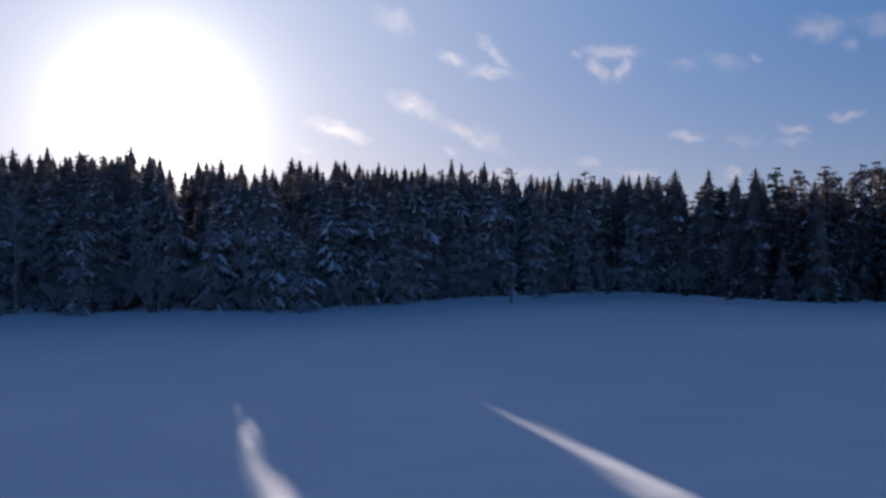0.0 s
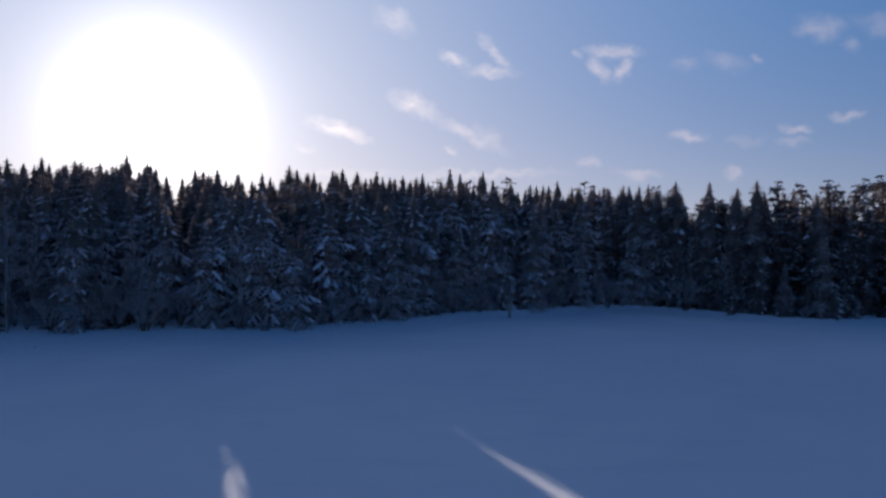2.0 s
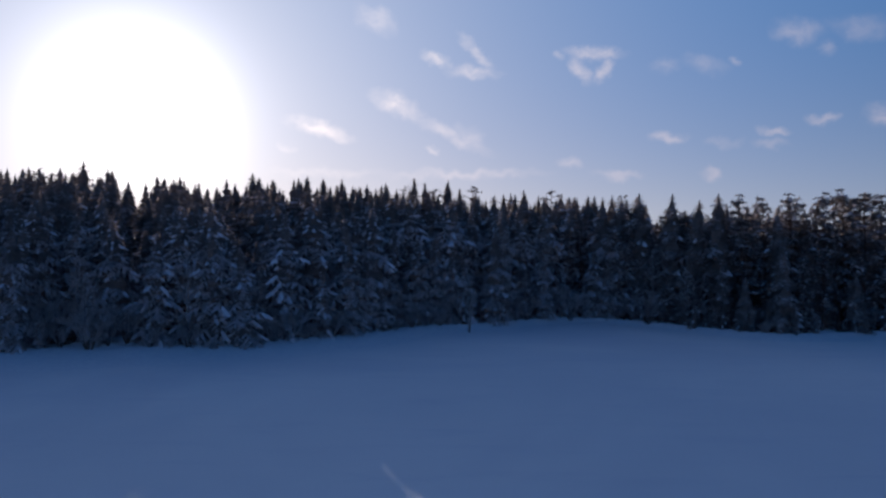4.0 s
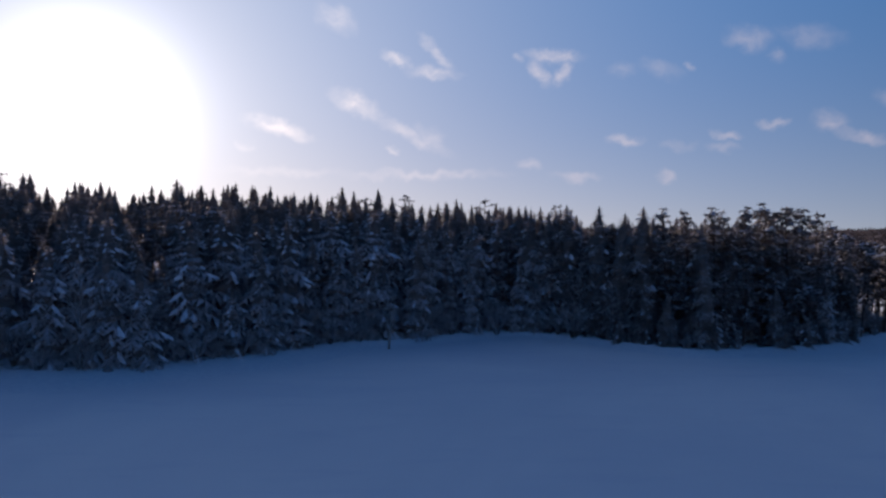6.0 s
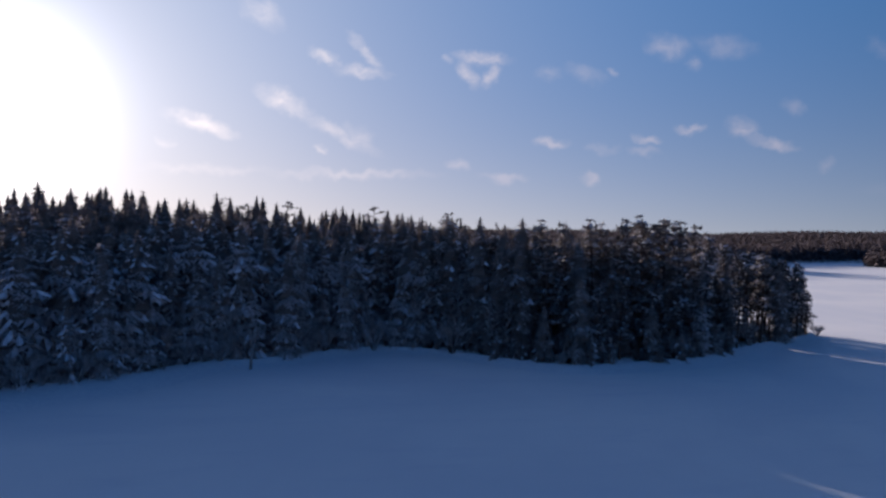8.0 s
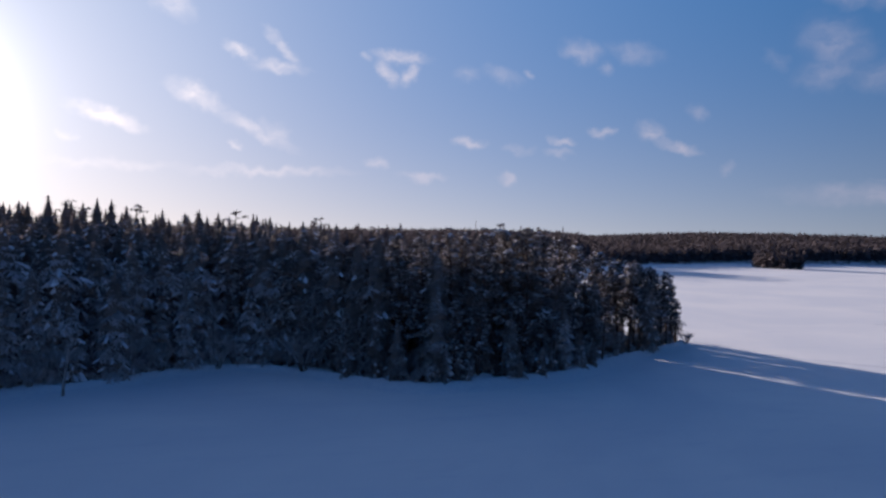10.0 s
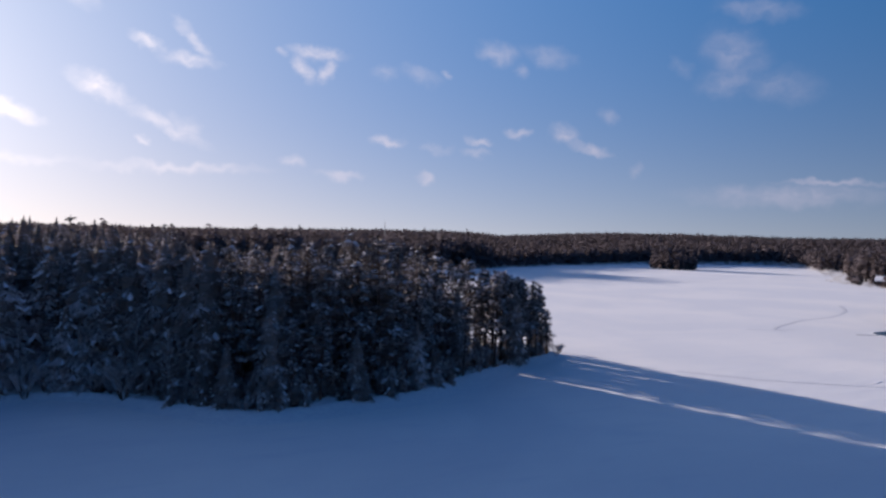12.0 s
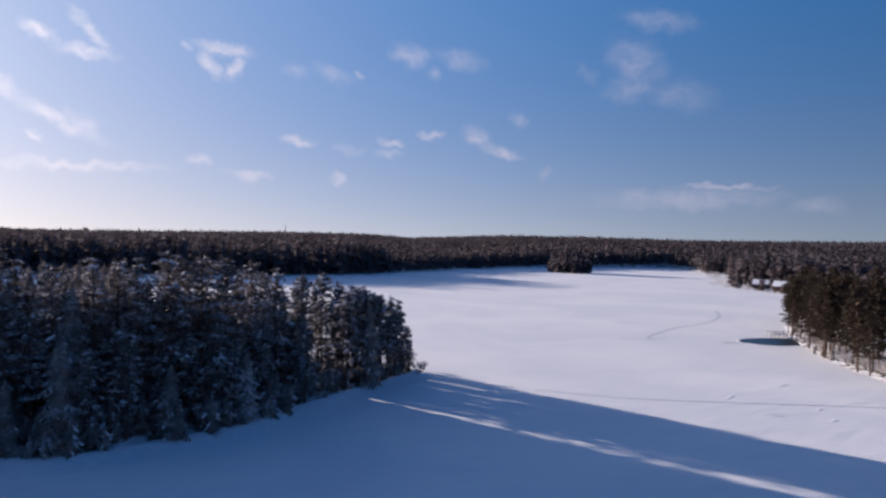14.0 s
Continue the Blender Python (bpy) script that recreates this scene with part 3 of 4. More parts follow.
def plant(protos, used, key, h, x, y, z, rng):
    """Sets a tree of about height h: the prototype itself the first time, then copies."""
    height, root = rng.choice(protos[key])
    m = place(root, h / height, x, y, z, rng)
    if root.name not in used:
        used.add(root.name)
        root.matrix_basis = m
    else:
        copy_thing(root, m @ Matrix.Diagonal((*(1 / v for v in root.scale), 1)))


# the tallest trees of the skyline: east, north, height
TALL_WEST = [(-68.9, 114, 18.3), (-61.5, 109, 18.5), (-60.9, 118, 17.9), (-49.2, 106, 17.6), (-53.3, 120, 19.4), (-46.4, 111, 17.2),
             (-41.0, 114, 18.5), (-35.7, 109, 16.6), (-33.5, 118, 17.7), (-26.7, 106, 15.9), (-28.7, 133, 18.6), (-25.3, 124, 18.1),
             (-18.7, 127, 18.1), (-15.1, 122, 17.4), (-12.2, 131, 18.0), (-8.7, 119, 17.3), (-4.4, 127, 18.4), (-1.1, 124, 16.6), (1.6, 127, 16.6)]
TALL_EAST = [(4.0, 122, 17.8), (9.5, 131, 18.7), (11.5, 119, 17.5), (17.7, 133, 17.8), (18.5, 124, 17.7), (25.0, 127, 17.7), (25.7, 122, 17.0),
             (30.5, 131, 17.7), (31.6, 119, 15.6), (38.3, 127, 17.7), (40.4, 124, 16.5), (47.1, 127, 16.4), (52.1, 127, 16.0), (48.2, 110, 16.4),
             (45.0, 98, 16.6), (53.2, 112, 17.6), (50.9, 103, 17.5), (56.3, 106, 18.0), (58.0, 101, 17.2), (62.4, 104, 17.3), (66.0, 107, 17.0), (69.5, 103.7, 17.8), (73.6, 106, 16.4), (49.4, 132.6, 15.8)]


# the rounded pines and dark spires over the shore before the cape
CREST = [(44.0, 92.0, 17.0), (47.0, 91.0, 16.6), (50.0, 91.0, 17.0), (54.0, 90.4, 17.2), (57.0, 91.0, 17.8), (60.0, 92.0, 18.0), (58.6, 95.0, 17.4), (63.0, 93.6, 17.4),
         (66.4, 95.4, 16.8), (70.0, 98.0, 15.8), (34.0, 101.6, 17.6), (37.0, 98.4, 17.4), (39.4, 96.0, 16.4), (41.6, 93.6, 17.2), (30.6, 104.0, 17.4), (52.0, 94.0, 16.6), (61.4, 96.4, 17.2)]


# the close-set pines at the very end of the cape
TIP = [(94.2, 109.4, 3.0), (93.0, 107.6, 5.2), (92.0, 106.4, 7.4), (90.6, 105.6, 9.6), (91.4, 108.4, 7.6), (89.2, 105.0, 11.2), (89.8, 108.2, 10.4), (87.4, 104.0, 11.8), (88.0, 106.8, 11.8),
       (85.6, 103.2, 12.4), (86.2, 107.4, 12.4), (84.2, 104.6, 12.4), (83.6, 108.4, 12.8), (82.4, 103.0, 13.0), (81.6, 106.4, 13.2), (90.2, 111.0, 9.2), (87.2, 111.6, 11.4)]


def build_forest():
    rng = random.Random(11)
    protos = {
        "snowy": [(h, make_spruce(h, r, 100 + i, True, M_FROST)) for i, (h, r) in enumerate(((20, 3.5), (18, 3.0), (22, 3.7), (15, 3.0), (9, 2.2)))],
        "dark": [(h, make_spruce(h, r, 200 + i, False, M_SPRUCE)) for i, (h, r) in enumerate(((20, 3.5), (18, 3.1), (16, 3.0), (12, 2.6)))],
        "sapling": [(4.0, make_spruce(4.0, 1.3, 260, False, M_SPRUCE, True)), (3.0, make_spruce(3.0, 1.1, 261, False, M_SPRUCE, True))],
        "pine": [(h, make_pine(h, r, 300 + i)) for i, (h, r) in enumerate(((17, 2.6), (15, 2.3), (18, 2.8), (13, 2.1)))],
        "east_pine": [(h, make_pine(h, r, 370 + i, False, True)) for i, (h, r) in enumerate(((14, 2.5), (12, 2.2), (15, 2.8)))],
        "bare_pine": [(h, make_pine(h, r, 350 + i, True)) for i, (h, r) in enumerate(((12, 2.1), (14, 2.4), (13, 1.9)))],
        "birch": [(h, make_birch(h, 400 + i)) for i, h in enumerate((11, 8, 13))],
        "shrub": [(h, make_birch(h, 500 + i, True)) for i, h in enumerate((3.2, 2.4, 4.0))],
    }
    used = set()

    def put(key, h, x, y, z, even=False):
        h = min(h, height_limit(x, y, z, "pine" in key) * (1.0 if x < 42 else 1.04 if even else rng.uniform(0.80, 1.06)))
        if h < 1.1:
            return
        plant(protos, used, key, h, x, y, z, rng)

    front = scatter(rng, -74, 98, 64, 130, 3.4, lambda x, y, d: 0.8 < d < 16 and y < 116 and x < 74)
    front += scatter(rng, 73, 98, 88, 118, 3.4, lambda x, y, d: d > 0.4 and y < 116)
    for x, y, z, d in front:
        pines = float(np.interp(x, (20, 38, 52, 76, 90), (0.015, 0.2, 0.4, 0.55, 0.85)))
        top = treetop(x, y, z)
        if d < 3.5:
            top *= rng.uniform(0.35, 0.8)
        elif d < 8:
            top *= rng.uniform(0.65, 1.0)
        else:
            top *= rng.uniform(0.8, 1.0)
        if x > 76:
            top = treetop(x, y) * rng.uniform(0.8, 1.05)
        u = rng.random()
        if u < pines:
            put("pine" if x < 74 else "bare_pine", max(top, 0.7 * treetop(x, y)), x, y, z)
        elif u > 0.82 and d < 12 and x < 40:
            put("birch", rng.uniform(7, 14), x, y, z)
        elif x < 38 or rng.random() < 0.10:
            put("snowy", top, x, y, z)
        else:
            put("dark", top, x, y, z)
    edge = scatter(rng, -74, 96, 64, 116, 1.9, lambda x, y, d: -0.1 < d < 4.5 and y < 114)
    for x, y, z, d in edge:
        if rng.random() < (0.75 if x < 34 else 0.16):
            put("shrub", rng.uniform(1.6, 5.0 if x < 35 else 3.2), x, y, z)
    for x, y, h in ((6.5, 95.9, 8.7), (-16.4, 78.0, 7.4), (-9.6, 83.0, 4.8), (-2.0, 87.6, 5.0), (44.6, 86.6, 2.5), (-36, 75.0, 4.4), (26, 101.4, 5.2)):
        put("snowy", h, x, y, float(land_height(x, y)))
    for x, y, z, d in scatter(rng, 32, 97, 80, 112, 1.9, lambda x, y, d: 0.0 < d < 4.5):
        if rng.random() < (0.65 if x < 76 else 0.5 if x < 92 else 0.2):
            put("sapling", rng.uniform(1.8, 4.5), x, y, z)
    # undergrowth between the trunks of the cape
    for x, y, z, d in scatter(rng, 72, 95, 90, 122, 2.3, lambda x, y, d: 0.5 < d < 9):
        if rng.random() < 0.5:
            put("sapling", rng.uniform(1.8, 4.2), x, y, z)
    for x, y, h in TALL_WEST + TALL_EAST:
        put("dark" if x < 58 else "pine", h, x, y, float(land_height(x, y)))
    for x, y, h in CREST:
        put("dark" if x < 43 else "pine", h, x, y, float(land_height(x, y)), True)
    for x, y, h in TIP:
        put("bare_pine", h, x, y, float(land_height(x, y)))
    # the east shore's pines
    for x, y, z, d in scatter(rng, 150, 235, 62, 150, 4.6, lambda x, y, d: 0.2 < d < 24):
        if rng.random() < 0.85:
            put("east_pine", rng.uniform(11, 15.0), x, y, z)
    for x, y, z, d in scatter(rng, 150, 200, 62, 118, 2.2, lambda x, y, d: 0.0 < d < 5.0):
        if rng.random() < 0.3:
            put("east_pine", rng.uniform(8, 13), x, y, z)
        elif rng.random() < 0.5:
            put("sapling" if rng.random() < 0.5 else "shrub", rng.uniform(1.4, 3.0), x, y, z)
    for x, y, h in ((96.4, 109.0, 1.2), (95.2, 107.6, 2.0), (93.8, 106.2, 2.0)):
        put("shrub", h, x, y, 0.0)

    # the woods behind, too many to tell apart
    crown, frost, wood, pines, swept = Build(), Build(), Build(), Build(), set()
    for x, y, z, d in scatter(rng, -112, 98, 60, 190, 4.0, lambda x, y, d: d > 1 and y < float(np.interp(x, (-112, -20, 30, 60), (165, 172, 168, 180))) and not (d < 16 and -74 < x < 98 and y < 116)):
        top = min(treetop(x, y, z) * (rng.uniform(0.96, 1.09) if rng.random() < 0.4 and d > 20 else rng.uniform(0.84, 1.0)), height_limit(x, y, z) * (rng.uniform(0.88, 1.03) if x < 42 else rng.uniform(0.70, 1.04)))
        if top < 2.5:
            continue
        if rng.random() < float(np.interp(x, (20, 55, 90), (0.1, 0.35, 0.75))):
            pine_mesh(wood, pines, None, top, top * 0.125, rng, 30 if x < 74 else 22, 10, foot=(x, y, z), start=0.34 if x < 74 else 0.26)
        else:
            spruce_mesh(frost if x < 35 else crown, None, top, top * rng.uniform(0.13, 0.16), rng, 0.85, 6, 3, bare=swept if x < 35 else None, foot=(x, y, z), low=0.25 if d < 30 else 0.55)
            wood.tube([(x, y, z - 0.3), (x, y, z + top * 0.9)], [0.2, 0.03], 5, False)
    e = new("forest")
    tagged(e, "dense snowy spruce and pine forest behind the shore trees", "forest", kind="stuff")
    mesh_object("frosted_crowns", frost.v, frost.f, M_FROST, e, "", M_SPRUCE, swept)
    mesh_object("dark_crowns", crown.v, crown.f, M_SPRUCE, e)
    mesh_object("pine_crowns", pines.v, pines.f, M_RIMED, e)
    mesh_object("trunks", wood.v, wood.f, M_BARK, e)


def far_tree(v, f, nrm, x, y, z, h, r, rng, pointed, n=11):
    """A distant crown of loose sprays round an axis: pointed for conifers, rounded for birch and pine."""
    for k in range(n):
        u = 0.12 + 0.86 * (k + rng.random()) / n
        w = r * ((1.05 - u) if pointed else math.sin(math.pi * min(1.0, 0.2 + 0.78 * u)) ** 0.6) + 0.15
        a = k * 2.4 + rng.uniform(-0.6, 0.6)
        q = w * rng.uniform(0.1, 0.75)
        cx, cy, cz = x + q * math.cos(a), y + q * math.sin(a), z + h * u
        b = len(v)
        t = rng.uniform(0, 6.28)
        s = w * rng.uniform(0.6, 0.9) + 0.32
        v.append((cx + s * math.cos(t), cy + s * math.sin(t), cz - rng.uniform(0.1, 0.6)))
        v.append((cx + s * math.cos(t + 2.2), cy + s * math.sin(t + 2.2), cz - rng.uniform(0.1, 0.6)))
        v.append((cx + 0.3 * s * math.cos(t + 4.2), cy + 0.3 * s * math.sin(t + 4.2), cz + rng.uniform(0.4, 1.0) * (1.3 if pointed else 1.0)))
        f.append((b, b + 1, b + 2))
        for p in v[b:]:
            out = Vector((p[0] - x, p[1] - y, r * 4.5)).normalized()
            nrm.append((out.x, out.y, out.z))
    b = len(v)
    nrm.extend(((0.0, -0.6, 0.8),) * 3)
    v.extend(((x - 0.35 * r, y, z), (x + 0.3 * r, y + 0.2 * r, z), (x, y, z + h)))
    f.append((b, b + 1, b + 2))


def build_far_forest():
    rng = random.Random(5)
    v, f, nrm = [], [], []

    def fill(x0, x1, y0, y1, gap, tiers, keep):
        for x, y, z, d in scatter(rng, x0, x1, y0, y1, gap, keep):
            h = rng.uniform(7.5, 11.5) if rng.random() < 0.9 else rng.uniform(11, 13.5)
            if y > 330 and x < 215 and d < 26:
                h *= 1.7
            far_tree(v, f, nrm, x, y, z - 0.3, h, h * rng.uniform(0.17, 0.28), rng, rng.random() < 0.55, tiers)

    def seen(x, y):
        a = math.degrees(math.atan2(x - 47, y - 18))
        return -38 < a < 70 and y > 60

    fill(-420, 700, 170, 760, 4.6, 26, lambda x, y, d: d > (13 if 296 < x < 415 and 180 < y < 305 else 0.5) and seen(x, y) and not (x < 105 and y < 225 and x > -112) and not (x < 240 and y < 150))
    fill(-800, 1500, 400, 1350, 7.6, 15, lambda x, y, d: d > 0.5 and seen(x, y) and not (-420 < x < 700 and y < 760))
    fill(-420, -112, 55, 225, 6.0, 11, lambda x, y, d: d > 0.5)
    fill(240, 420, 60, 175, 6.0, 13, lambda x, y, d: d > 0.5)
    for x, y, z, d in scatter(rng, 317, 342, 326, 363, 2.6, lambda x, y, d: d > 0.4 and bool(inside(np.array([x]), np.array([y]), IS)[0])):
        h = rng.uniform(5, 8.5)
        far_tree(v, f, nrm, x, y, z - 0.3, h, h * rng.uniform(0.2, 0.3), rng, rng.random() < 0.3, 16)
    for x, y, z, d in scatter(rng, 304, 385, 180, 246, 4.2, lambda x, y, d: 17 < d < 44 or (0.5 < d < 14 and math.sin(x * 0.31 + y * 0.47) > 0.62)):
        h = rng.uniform(12, 16.5) if d > 15 else rng.uniform(2.5, 5.0)
        far_tree(v, f, nrm, x, y, z - 0.3, h, h * 0.17 if d > 15 else h * 0.4, rng, False, 18)
    ob = mesh_object("far_forest", v, f, M_FAR)
    ob.data.normals_split_custom_set_from_vertices(np.array(nrm, float).tolist())
    tagged(ob, "dark mixed forest on the hills beyond the lake", "forest", kind="stuff")


build_forest()
build_far_forest()


# ---- marks on the ice, the open water, and the few built things ----
def ribbon(b, points, half, height):
    """A low ridge along a path: flat top, sloping sides."""
    k = len(b.v)
    n = len(points)
    for i, (x, y) in enumerate(points):
        ax, ay = points[max(i - 1, 0)]
        bx, by = points[min(i + 1, n - 1)]
        dx, dy = bx - ax, by - ay
        l = math.hypot(dx, dy)
        nx, ny = -dy / l, dx / l
        for w, z in ((-half, 0.004), (-half * 0.55, height), (half * 0.55, height), (half, 0.004)):
            b.v.append((x + nx * w, y + ny * w, z))
    for i in range(n - 1):
        for j in range(3):
            a = k + i * 4 + j
            b.f.append((a, a + 1, a + 5, a + 4))


def smooth_path(points, step, rng, wobble):
    """Catmull-Rom curve through the points, with a little wander."""
    p = [Vector((x, y, 0)) for x, y in points]
    p = [p[0] * 2 - p[1]] + p + [p[-1] * 2 - p[-2]]
    out = []
    for i in range(1, len(p) - 2):
        n = max(2, int((p[i + 1] - p[i]).length / step))
        for k in range(n):
            t = k / n
            q = 0.5 * ((2 * p[i]) + (p[i + 1] - p[i - 1]) * t + (2 * p[i - 1] - 5 * p[i] + 4 * p[i + 1] - p[i + 2]) * t * t +
                       (3 * p[i] - p[i - 1] - 3 * p[i + 1] + p[i + 2]) * t ** 3)
            out.append((q.x + rng.uniform(-wobble, wobble), q.y + rng.uniform(-wobble, wobble)))
    return out


def build_tracks():
    rng = random.Random(21)
    trails = [
        ("snow_track", [(155.5, 116.6), (155.3, 118.8), (158.5, 121.6), (164.5, 124.6), (176.4, 129.5), (190.7, 132.9), (206, 141), (220, 153)], 0.45, 0.022, "curved snowmobile trail pressed into the lake snow"),
        ("snow_track", [(149.6, 121.6), (152.6, 119.8), (155.5, 118.6), (160.5, 117.6)], 0.35, 0.02, "short faint trail in the lake snow"),
        ("snow_track", [(103.2, 90.4), (110.2, 81.8), (118.4, 75.3), (125.9, 70.1), (133, 65.2), (141, 59)], 0.20, 0.028, "thin ski trail across the lake snow"),
    ]
    for name, pts, half, height, label in trails:
        b = Build()
        path = smooth_path(pts, 0.9, rng, 0.10)
        ribbon(b, path, half, height)
        tagged(mesh_object(name, b.v, b.f, M_PACKED_SHADE), label, "trail", "trails on the ice")
    # loose heaps of wind-broken snow near the east shore
    b = Build()
    for _ in range(14):
        x, y = rng.uniform(120, 142), rng.uniform(50, 80)
        if x + 0.35 * y > 166:
            continue
        pad(b, (x, y, 0.034), rng.uniform(-0.5, 0.5), rng.uniform(0.6, 1.9), rng.uniform(0.15, 0.4), rng.uniform(0.006, 0.014))
    tagged(mesh_object("snow_crust", b.v, b.f, M_LUMP), "scattered crusts of broken snow on the ice", "snow", kind="stuff")


def build_bank():
    """The low bank of drifted snow between the trees and the open ice."""
    rng = random.Random(31)
    path = smooth_path(SHORE[2:27], 1.6, rng, 0.0)
    n = len(path)
    b = Build()
    for i, (x, y) in enumerate(path):
        ax, ay = path[max(i - 1, 0)]
        bx, by = path[min(i + 1, n - 1)]
        l = math.hypot(bx - ax, by - ay)
        nx, ny = (by - ay) / l, -(bx - ax) / l
        w = float(np.interp(x, (-66, -16, -2, 10, 30, 40, 60, 85, 96), (7.5, 7.0, 5.5, 2.6, 1.8, 2.6, 3.6, 2.4, 1.0))) * (1 + 0.10 * math.sin(0.37 * i) + 0.07 * math.sin(1.13 * i + 1))
        lip = 0.7 + 0.3 * math.sin(0.23 * i + 2) * math.sin(0.71 * i)
        for f, h in ((1.0, 0.004), (0.90, 0.05 * lip), (0.80, 0.09 * lip), (0.55, 0.11), (0.25, 0.20), (-0.05, 0.42 + 0.12 * lip), (-0.3, 0.5)):
            wob = rng.uniform(-0.05, 0.05)
            b.v.append((x + nx * (w * f + wob), y + ny * (w * f + wob), h + rng.uniform(-0.02, 0.02) if f < 0.99 else h))
    for i in range(n - 1):
        for j in range(6):
            a = i * 7 + j
            b.f.append((a, a + 7, a + 8, a + 1))
    tagged(mesh_object("snow_bank", b.v, b.f, M_LUMP, smooth=True), "low bank of drifted snow along the lake shore", "snow bank", kind="structure")
    # rounded heaps of snow over stones and stumps at the water's edge
    m = Build()
    for x, y in path:
        for _ in range(2):
            if rng.random() < (0.5 if x < 34 else 0.15):
                px, py, r = x + rng.uniform(-1.2, 1.2), y + rng.uniform(0.3, 1.8), rng.uniform(0.35, 1.0)
                k = len(m.v)
                for q, h in ((1.0, 0.0), (0.75, 0.5), (0.35, 0.85)):
                    m.v.extend((px + r * q * math.cos(0.785 * t) * 1.3, py + r * q * math.sin(0.785 * t), 0.2 + 0.42 * r * h * rng.uniform(0.9, 1.1)) for t in range(8))
                m.v.append((px, py, 0.2 + 0.4 * r))
                for j in range(2):
                    m.f.extend((k + j * 8 + t, k + j * 8 + (t + 1) % 8, k + j * 8 + 8 + (t + 1) % 8, k + j * 8 + 8 + t) for t in range(8))
                m.f.extend((k + 16 + t, k + 16 + (t + 1) % 8, k + 24) for t in range(8))
    tagged(mesh_object("snow_heap", m.v, m.f, M_LUMP, smooth=True), "rounded heaps of snow along the edge of the ice", "snow", kind="stuff")


def build_pool():
    rng = random.Random(8)
    ring = []
    for i in range(40):
        a = 2 * math.pi * i / 40
        u, w = 7.6 * math.cos(a), 5.0 * math.sin(a)
        k = 1 + 0.06 * math.sin(3 * a + 1) + rng.uniform(-0.02, 0.02)
        ca, sa = math.cos(radians(-8)), math.sin(radians(-8))
        ring.append((176.6 + k * (ca * u - sa * w), 105.0 + k * (sa * u + ca * w)))
    b = Build()
    b.v = [(x, y, 0.012) for x, y in ring]
    b.f = [tuple(range(40))]
    pool = tagged(mesh_object("ice_hole", b.v, b.f, M_WATER), "open dark blue water in a hole kept free of ice", "ice hole", kind="structure")
    e = Build()
    n = len(ring)
    for k, z in ((1.0, 0.013), (1.015, 0.05), (1.04, 0.045), (1.08, 0.0)):
        e.v.extend((176.6 + (x - 176.6) * k, 105.0 + (y - 105.0) * k, z) for x, y in ring)
    for j in range(3):
        e.f.extend((j * n + i, j * n + (i + 1) % n, (j + 1) * n + (i + 1) % n, (j + 1) * n + i) for i in range(n))
    mesh_object("ice_rim", e.v, e.f, M_LUMP, pool, "rounded snowy rim")
    c = Build()
    ribbon(c, smooth_path([(169.0, 106.6), (166.6, 107.6), (164.2, 108.6)], 0.6, rng, 0.1), 0.35, 0.02)
    mesh_object("channel", c.v, c.f, M_WATER, pool, "narrow wet channel")


def build_dock():
    root = tagged(new("jetty"), "small snow-covered wooden jetty beside the open water", "jetty")
    root.matrix_basis = pose(184.6, 109.6, 0, 0, 0, -32) @ Matrix.Diagonal((0.75, 0.9, 0.8, 1))
    for i in range(12):
        b = Build()
        b.box(-2.6 + i * 0.44, -2.6 + i * 0.44 + 0.40, -1.1, 1.1, 0.72, 0.78)
        mesh_object("plank", b.v, b.f, M_BOARD, root)
    for x in (-2.3, 0.0, 2.3):
        for y in (-0.9, 0.9):
            b = Build()
            b.tube([(x, y, -0.3), (x, y, 1.35 if y > 0 else 0.72)], [0.09, 0.08], 8)
            mesh_object("post", b.v, b.f, M_BOARD, root)
    b = Build()
    b.box(-2.5, 2.5, 0.84, 0.94, 1.18, 1.28)
    mesh_object("rail", b.v, b.f, M_BOARD, root)
    s = Build()
    for i in range(7):
        pad(s, (-2.2 + 0.72 * i, 0.1 * math.sin(i), 0.84), 0.3, 0.75, 0.95, 0.22)
    tagged(mesh_object("snow_cover", s.v, s.f, M_LUMP, root, "thick white snow"), kind="stuff")


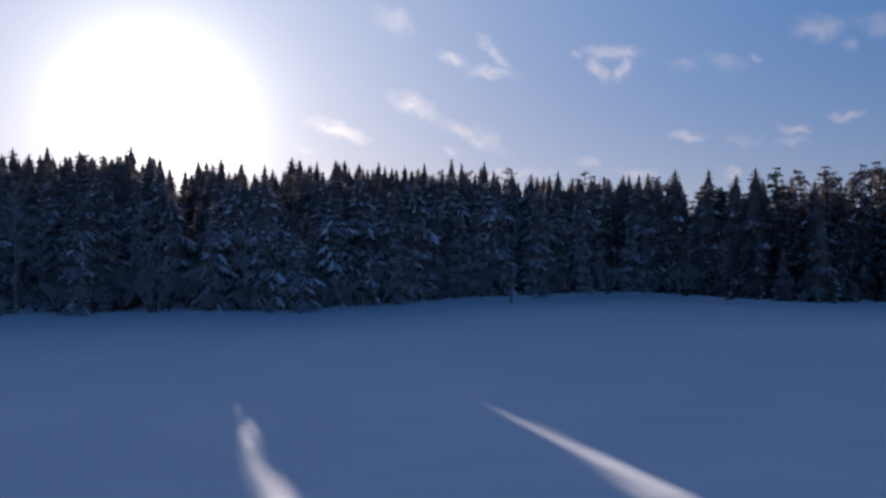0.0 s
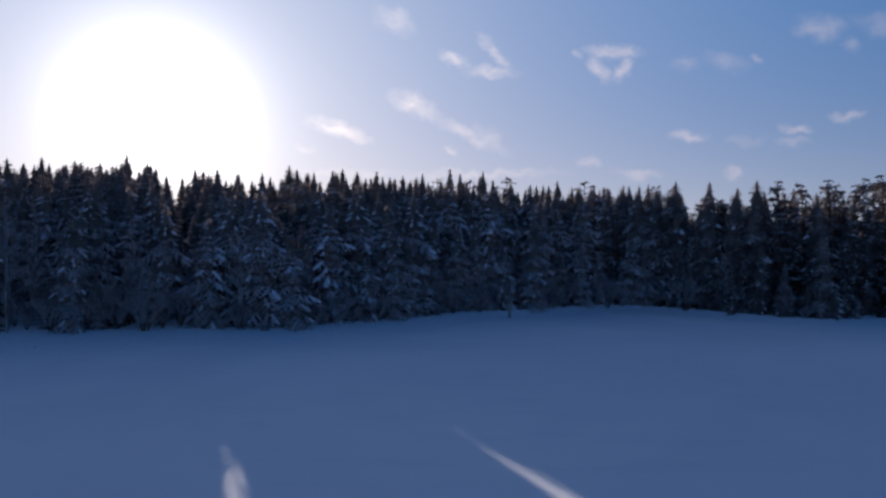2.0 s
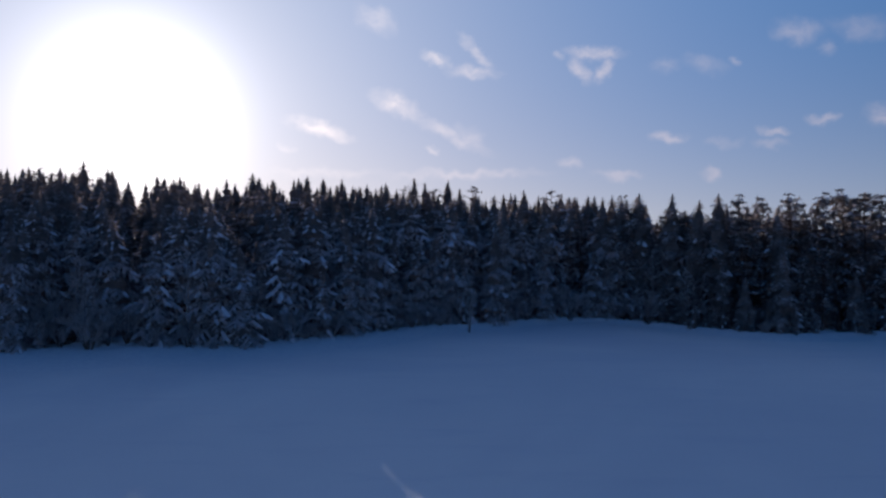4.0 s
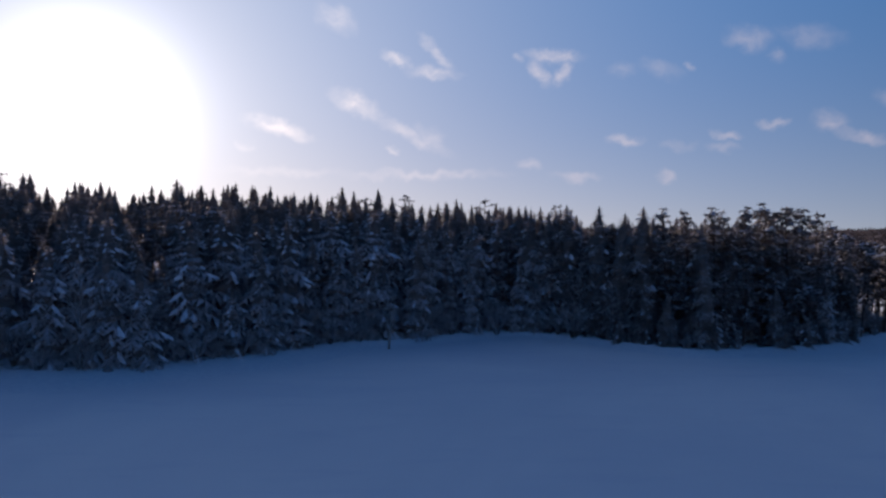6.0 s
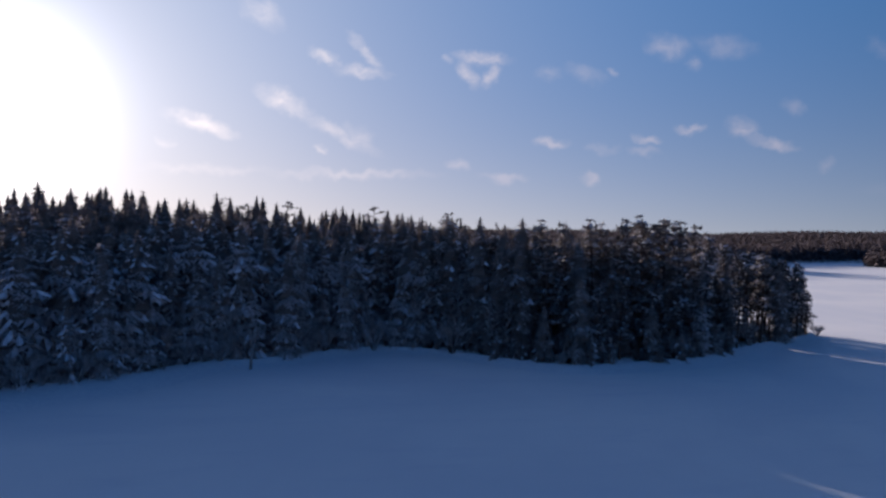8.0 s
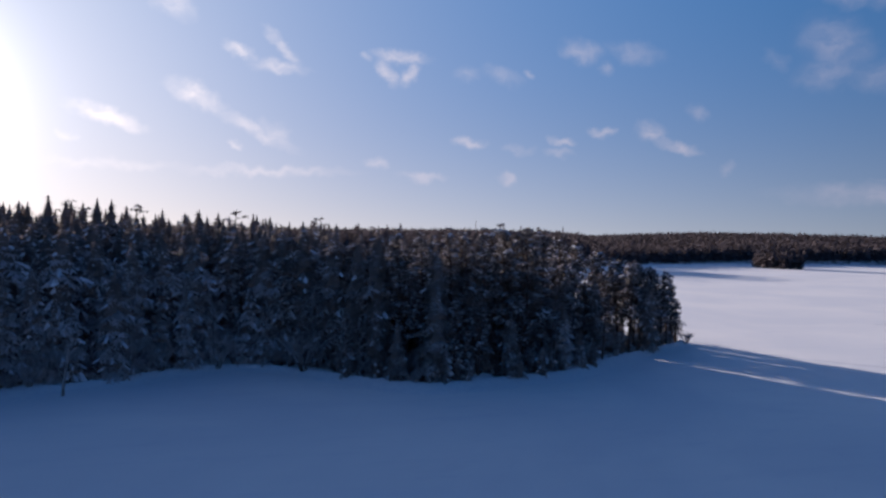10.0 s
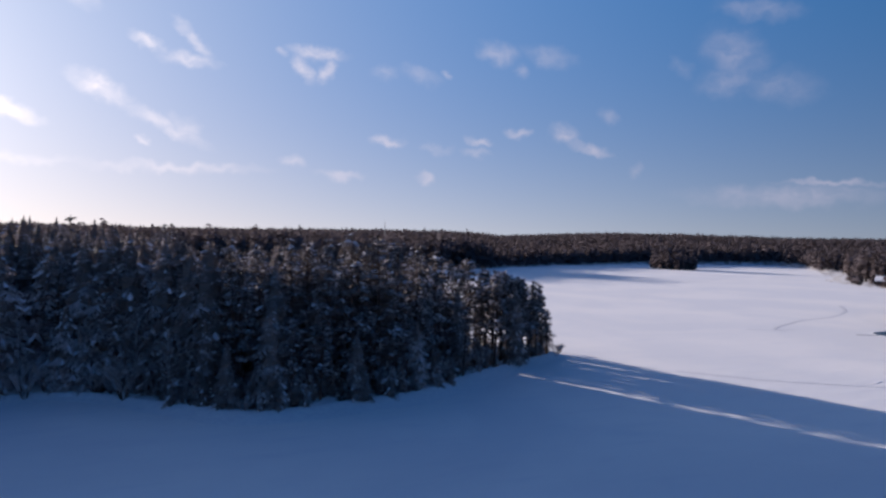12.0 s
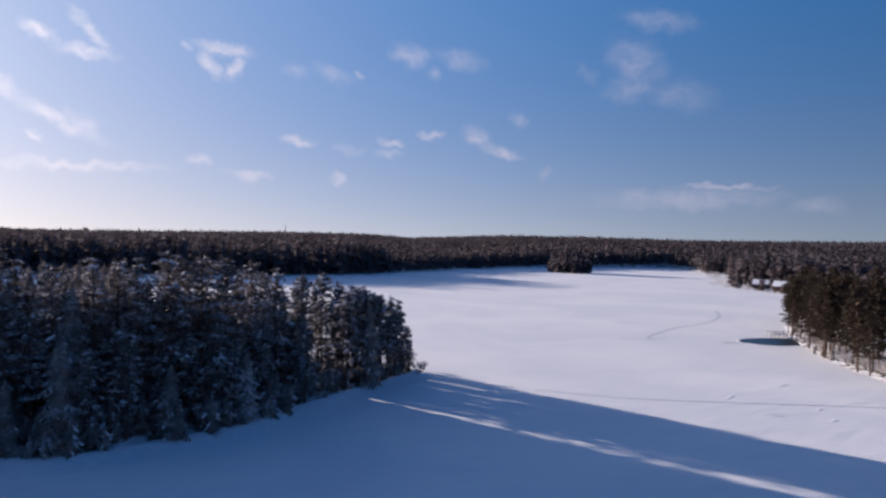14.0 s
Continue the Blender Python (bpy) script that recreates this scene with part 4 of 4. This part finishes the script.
def build_cabin(x, y, turn, length, width, wall, label):
    root = tagged(new("cabin"), label, "cabin", "cabins on the shore")
    z = float(land_height(x, y))
    root.matrix_basis = pose(x, y, z - 0.2, 0, 0, turn)
    l, w = length / 2, width / 2
    b = Build()
    b.box(-l, l, -w, w, 0, wall)
    b.add([Vector(p) for p in ((-l, -w, wall), (-l, w, wall), (-l, 0, wall + w * 0.75), (l, -w, wall), (l, w, wall), (l, 0, wall + w * 0.75))], [(0, 1, 2), (3, 5, 4)])
    mesh_object("wall", b.v, b.f, M_WALL, root)
    for sg in (-1, 1):
        r = Build()
        top, eave = wall + w * 0.75, wall - 0.3
        v = [(-l - 0.5, 0, top), (l + 0.5, 0, top), (l + 0.5, sg * (w + 0.45), eave), (-l - 0.5, sg * (w + 0.45), eave)]
        r.add([Vector(p) for p in v] + [Vector(p) + Vector((0, 0, 0.32)) for p in v], [(0, 1, 2, 3), (4, 5, 6, 7), (0, 1, 5, 4), (1, 2, 6, 5), (2, 3, 7, 6), (3, 0, 4, 7)])
        mesh_object("roof_slope", r.v, r.f, M_LUMP, root, "roof under deep white snow")
    c = Build()
    c.box(0.6, 1.2, -0.3, 0.3, wall, wall + w * 0.75 + 0.9)
    mesh_object("chimney", c.v, c.f, M_BOARD, root)
    for i in (-0.5, 0.5):
        for sg in (-1, 1):
            g = Build()
            g.box(i * l - 0.5, i * l + 0.5, sg * w - 0.03, sg * w + 0.03, 1.0, 2.1)
            mesh_object("window", g.v, g.f, M_GLASS, root, "dark window pane")
    d = Build()
    d.box(-l - 0.04, -l + 0.02, -0.45, 0.45, 0.2, 2.2)
    mesh_object("door", d.v, d.f, M_BOARD, root)


def build_mast():
    root = tagged(new("radio_mast"), "slim steel lattice radio mast on the wooded ridge", "mast")
    z = float(land_height(240, 612)) - 0.5
    root.matrix_basis = pose(240, 612, z)
    h = 28.5 - z
    for i in range(3):
        a = 2.094 * i
        b = Build()
        b.tube([(0.55 * math.cos(a), 0.55 * math.sin(a), 0), (0.28 * math.cos(a), 0.28 * math.sin(a), h)], [0.14, 0.10], 5)
        mesh_object("leg", b.v, b.f, M_STEEL, root)
    for k in range(1, 9):
        b = Build()
        r = 0.55 - 0.27 * k / 9
        b.tube([(r * math.cos(2.094 * i), r * math.sin(2.094 * i), h * k / 9) for i in (0, 1, 2, 0)], [0.06] * 4, 4)
        mesh_object("brace", b.v, b.f, M_STEEL, root)
    b = Build()
    b.tube([(0, 0, h), (0, 0, h + 2.5)], [0.08, 0.03], 5)
    mesh_object("antenna", b.v, b.f, M_STEEL, root)


def build_snag():
    """The bare leaning trunk that stands at the edge of the ice."""
    root = tagged(new("dead_tree"), "bare pale leaning trunk at the edge of the ice", "dead tree")
    root.matrix_basis = pose(8.7, 90.0, 0)
    rng = random.Random(3)
    b = Build()
    b.tube([(0, 0, -0.4), (0.12, 0.02, 1.4), (0.34, 0.05, 3.2), (0.62, 0.1, 5.6)], [0.17, 0.14, 0.11, 0.04], 8)
    mesh_object("trunk", b.v, b.f, M_BIRCH, root)
    for i in range(5):
        b = Build()
        z = 2.2 + 0.7 * i
        p = Vector((0.34 * z / 3.2, 0.05, z))
        twigs(b, p, Vector((math.cos(2.1 * i), math.sin(2.1 * i), 0.5)).normalized(), 0.7, 0.03, 1, rng)
        mesh_object("branch", b.v, b.f, M_TWIG, root)


build_tracks()
build_bank()
build_pool()
build_dock()
build_cabin(319, 207, 112, 5.5, 4.2, 2.3, "dark timber cabin with a snow-covered roof by the lake")
build_cabin(312.5, 192.5, 108, 6.0, 4.5, 2.5, "dark timber cabin with a snow-covered roof by the lake")
build_cabin(361, 197, 40, 8.5, 6.0, 2.8, "larger dark timber cabin with a snowy roof among pines")
build_mast()
build_snag()
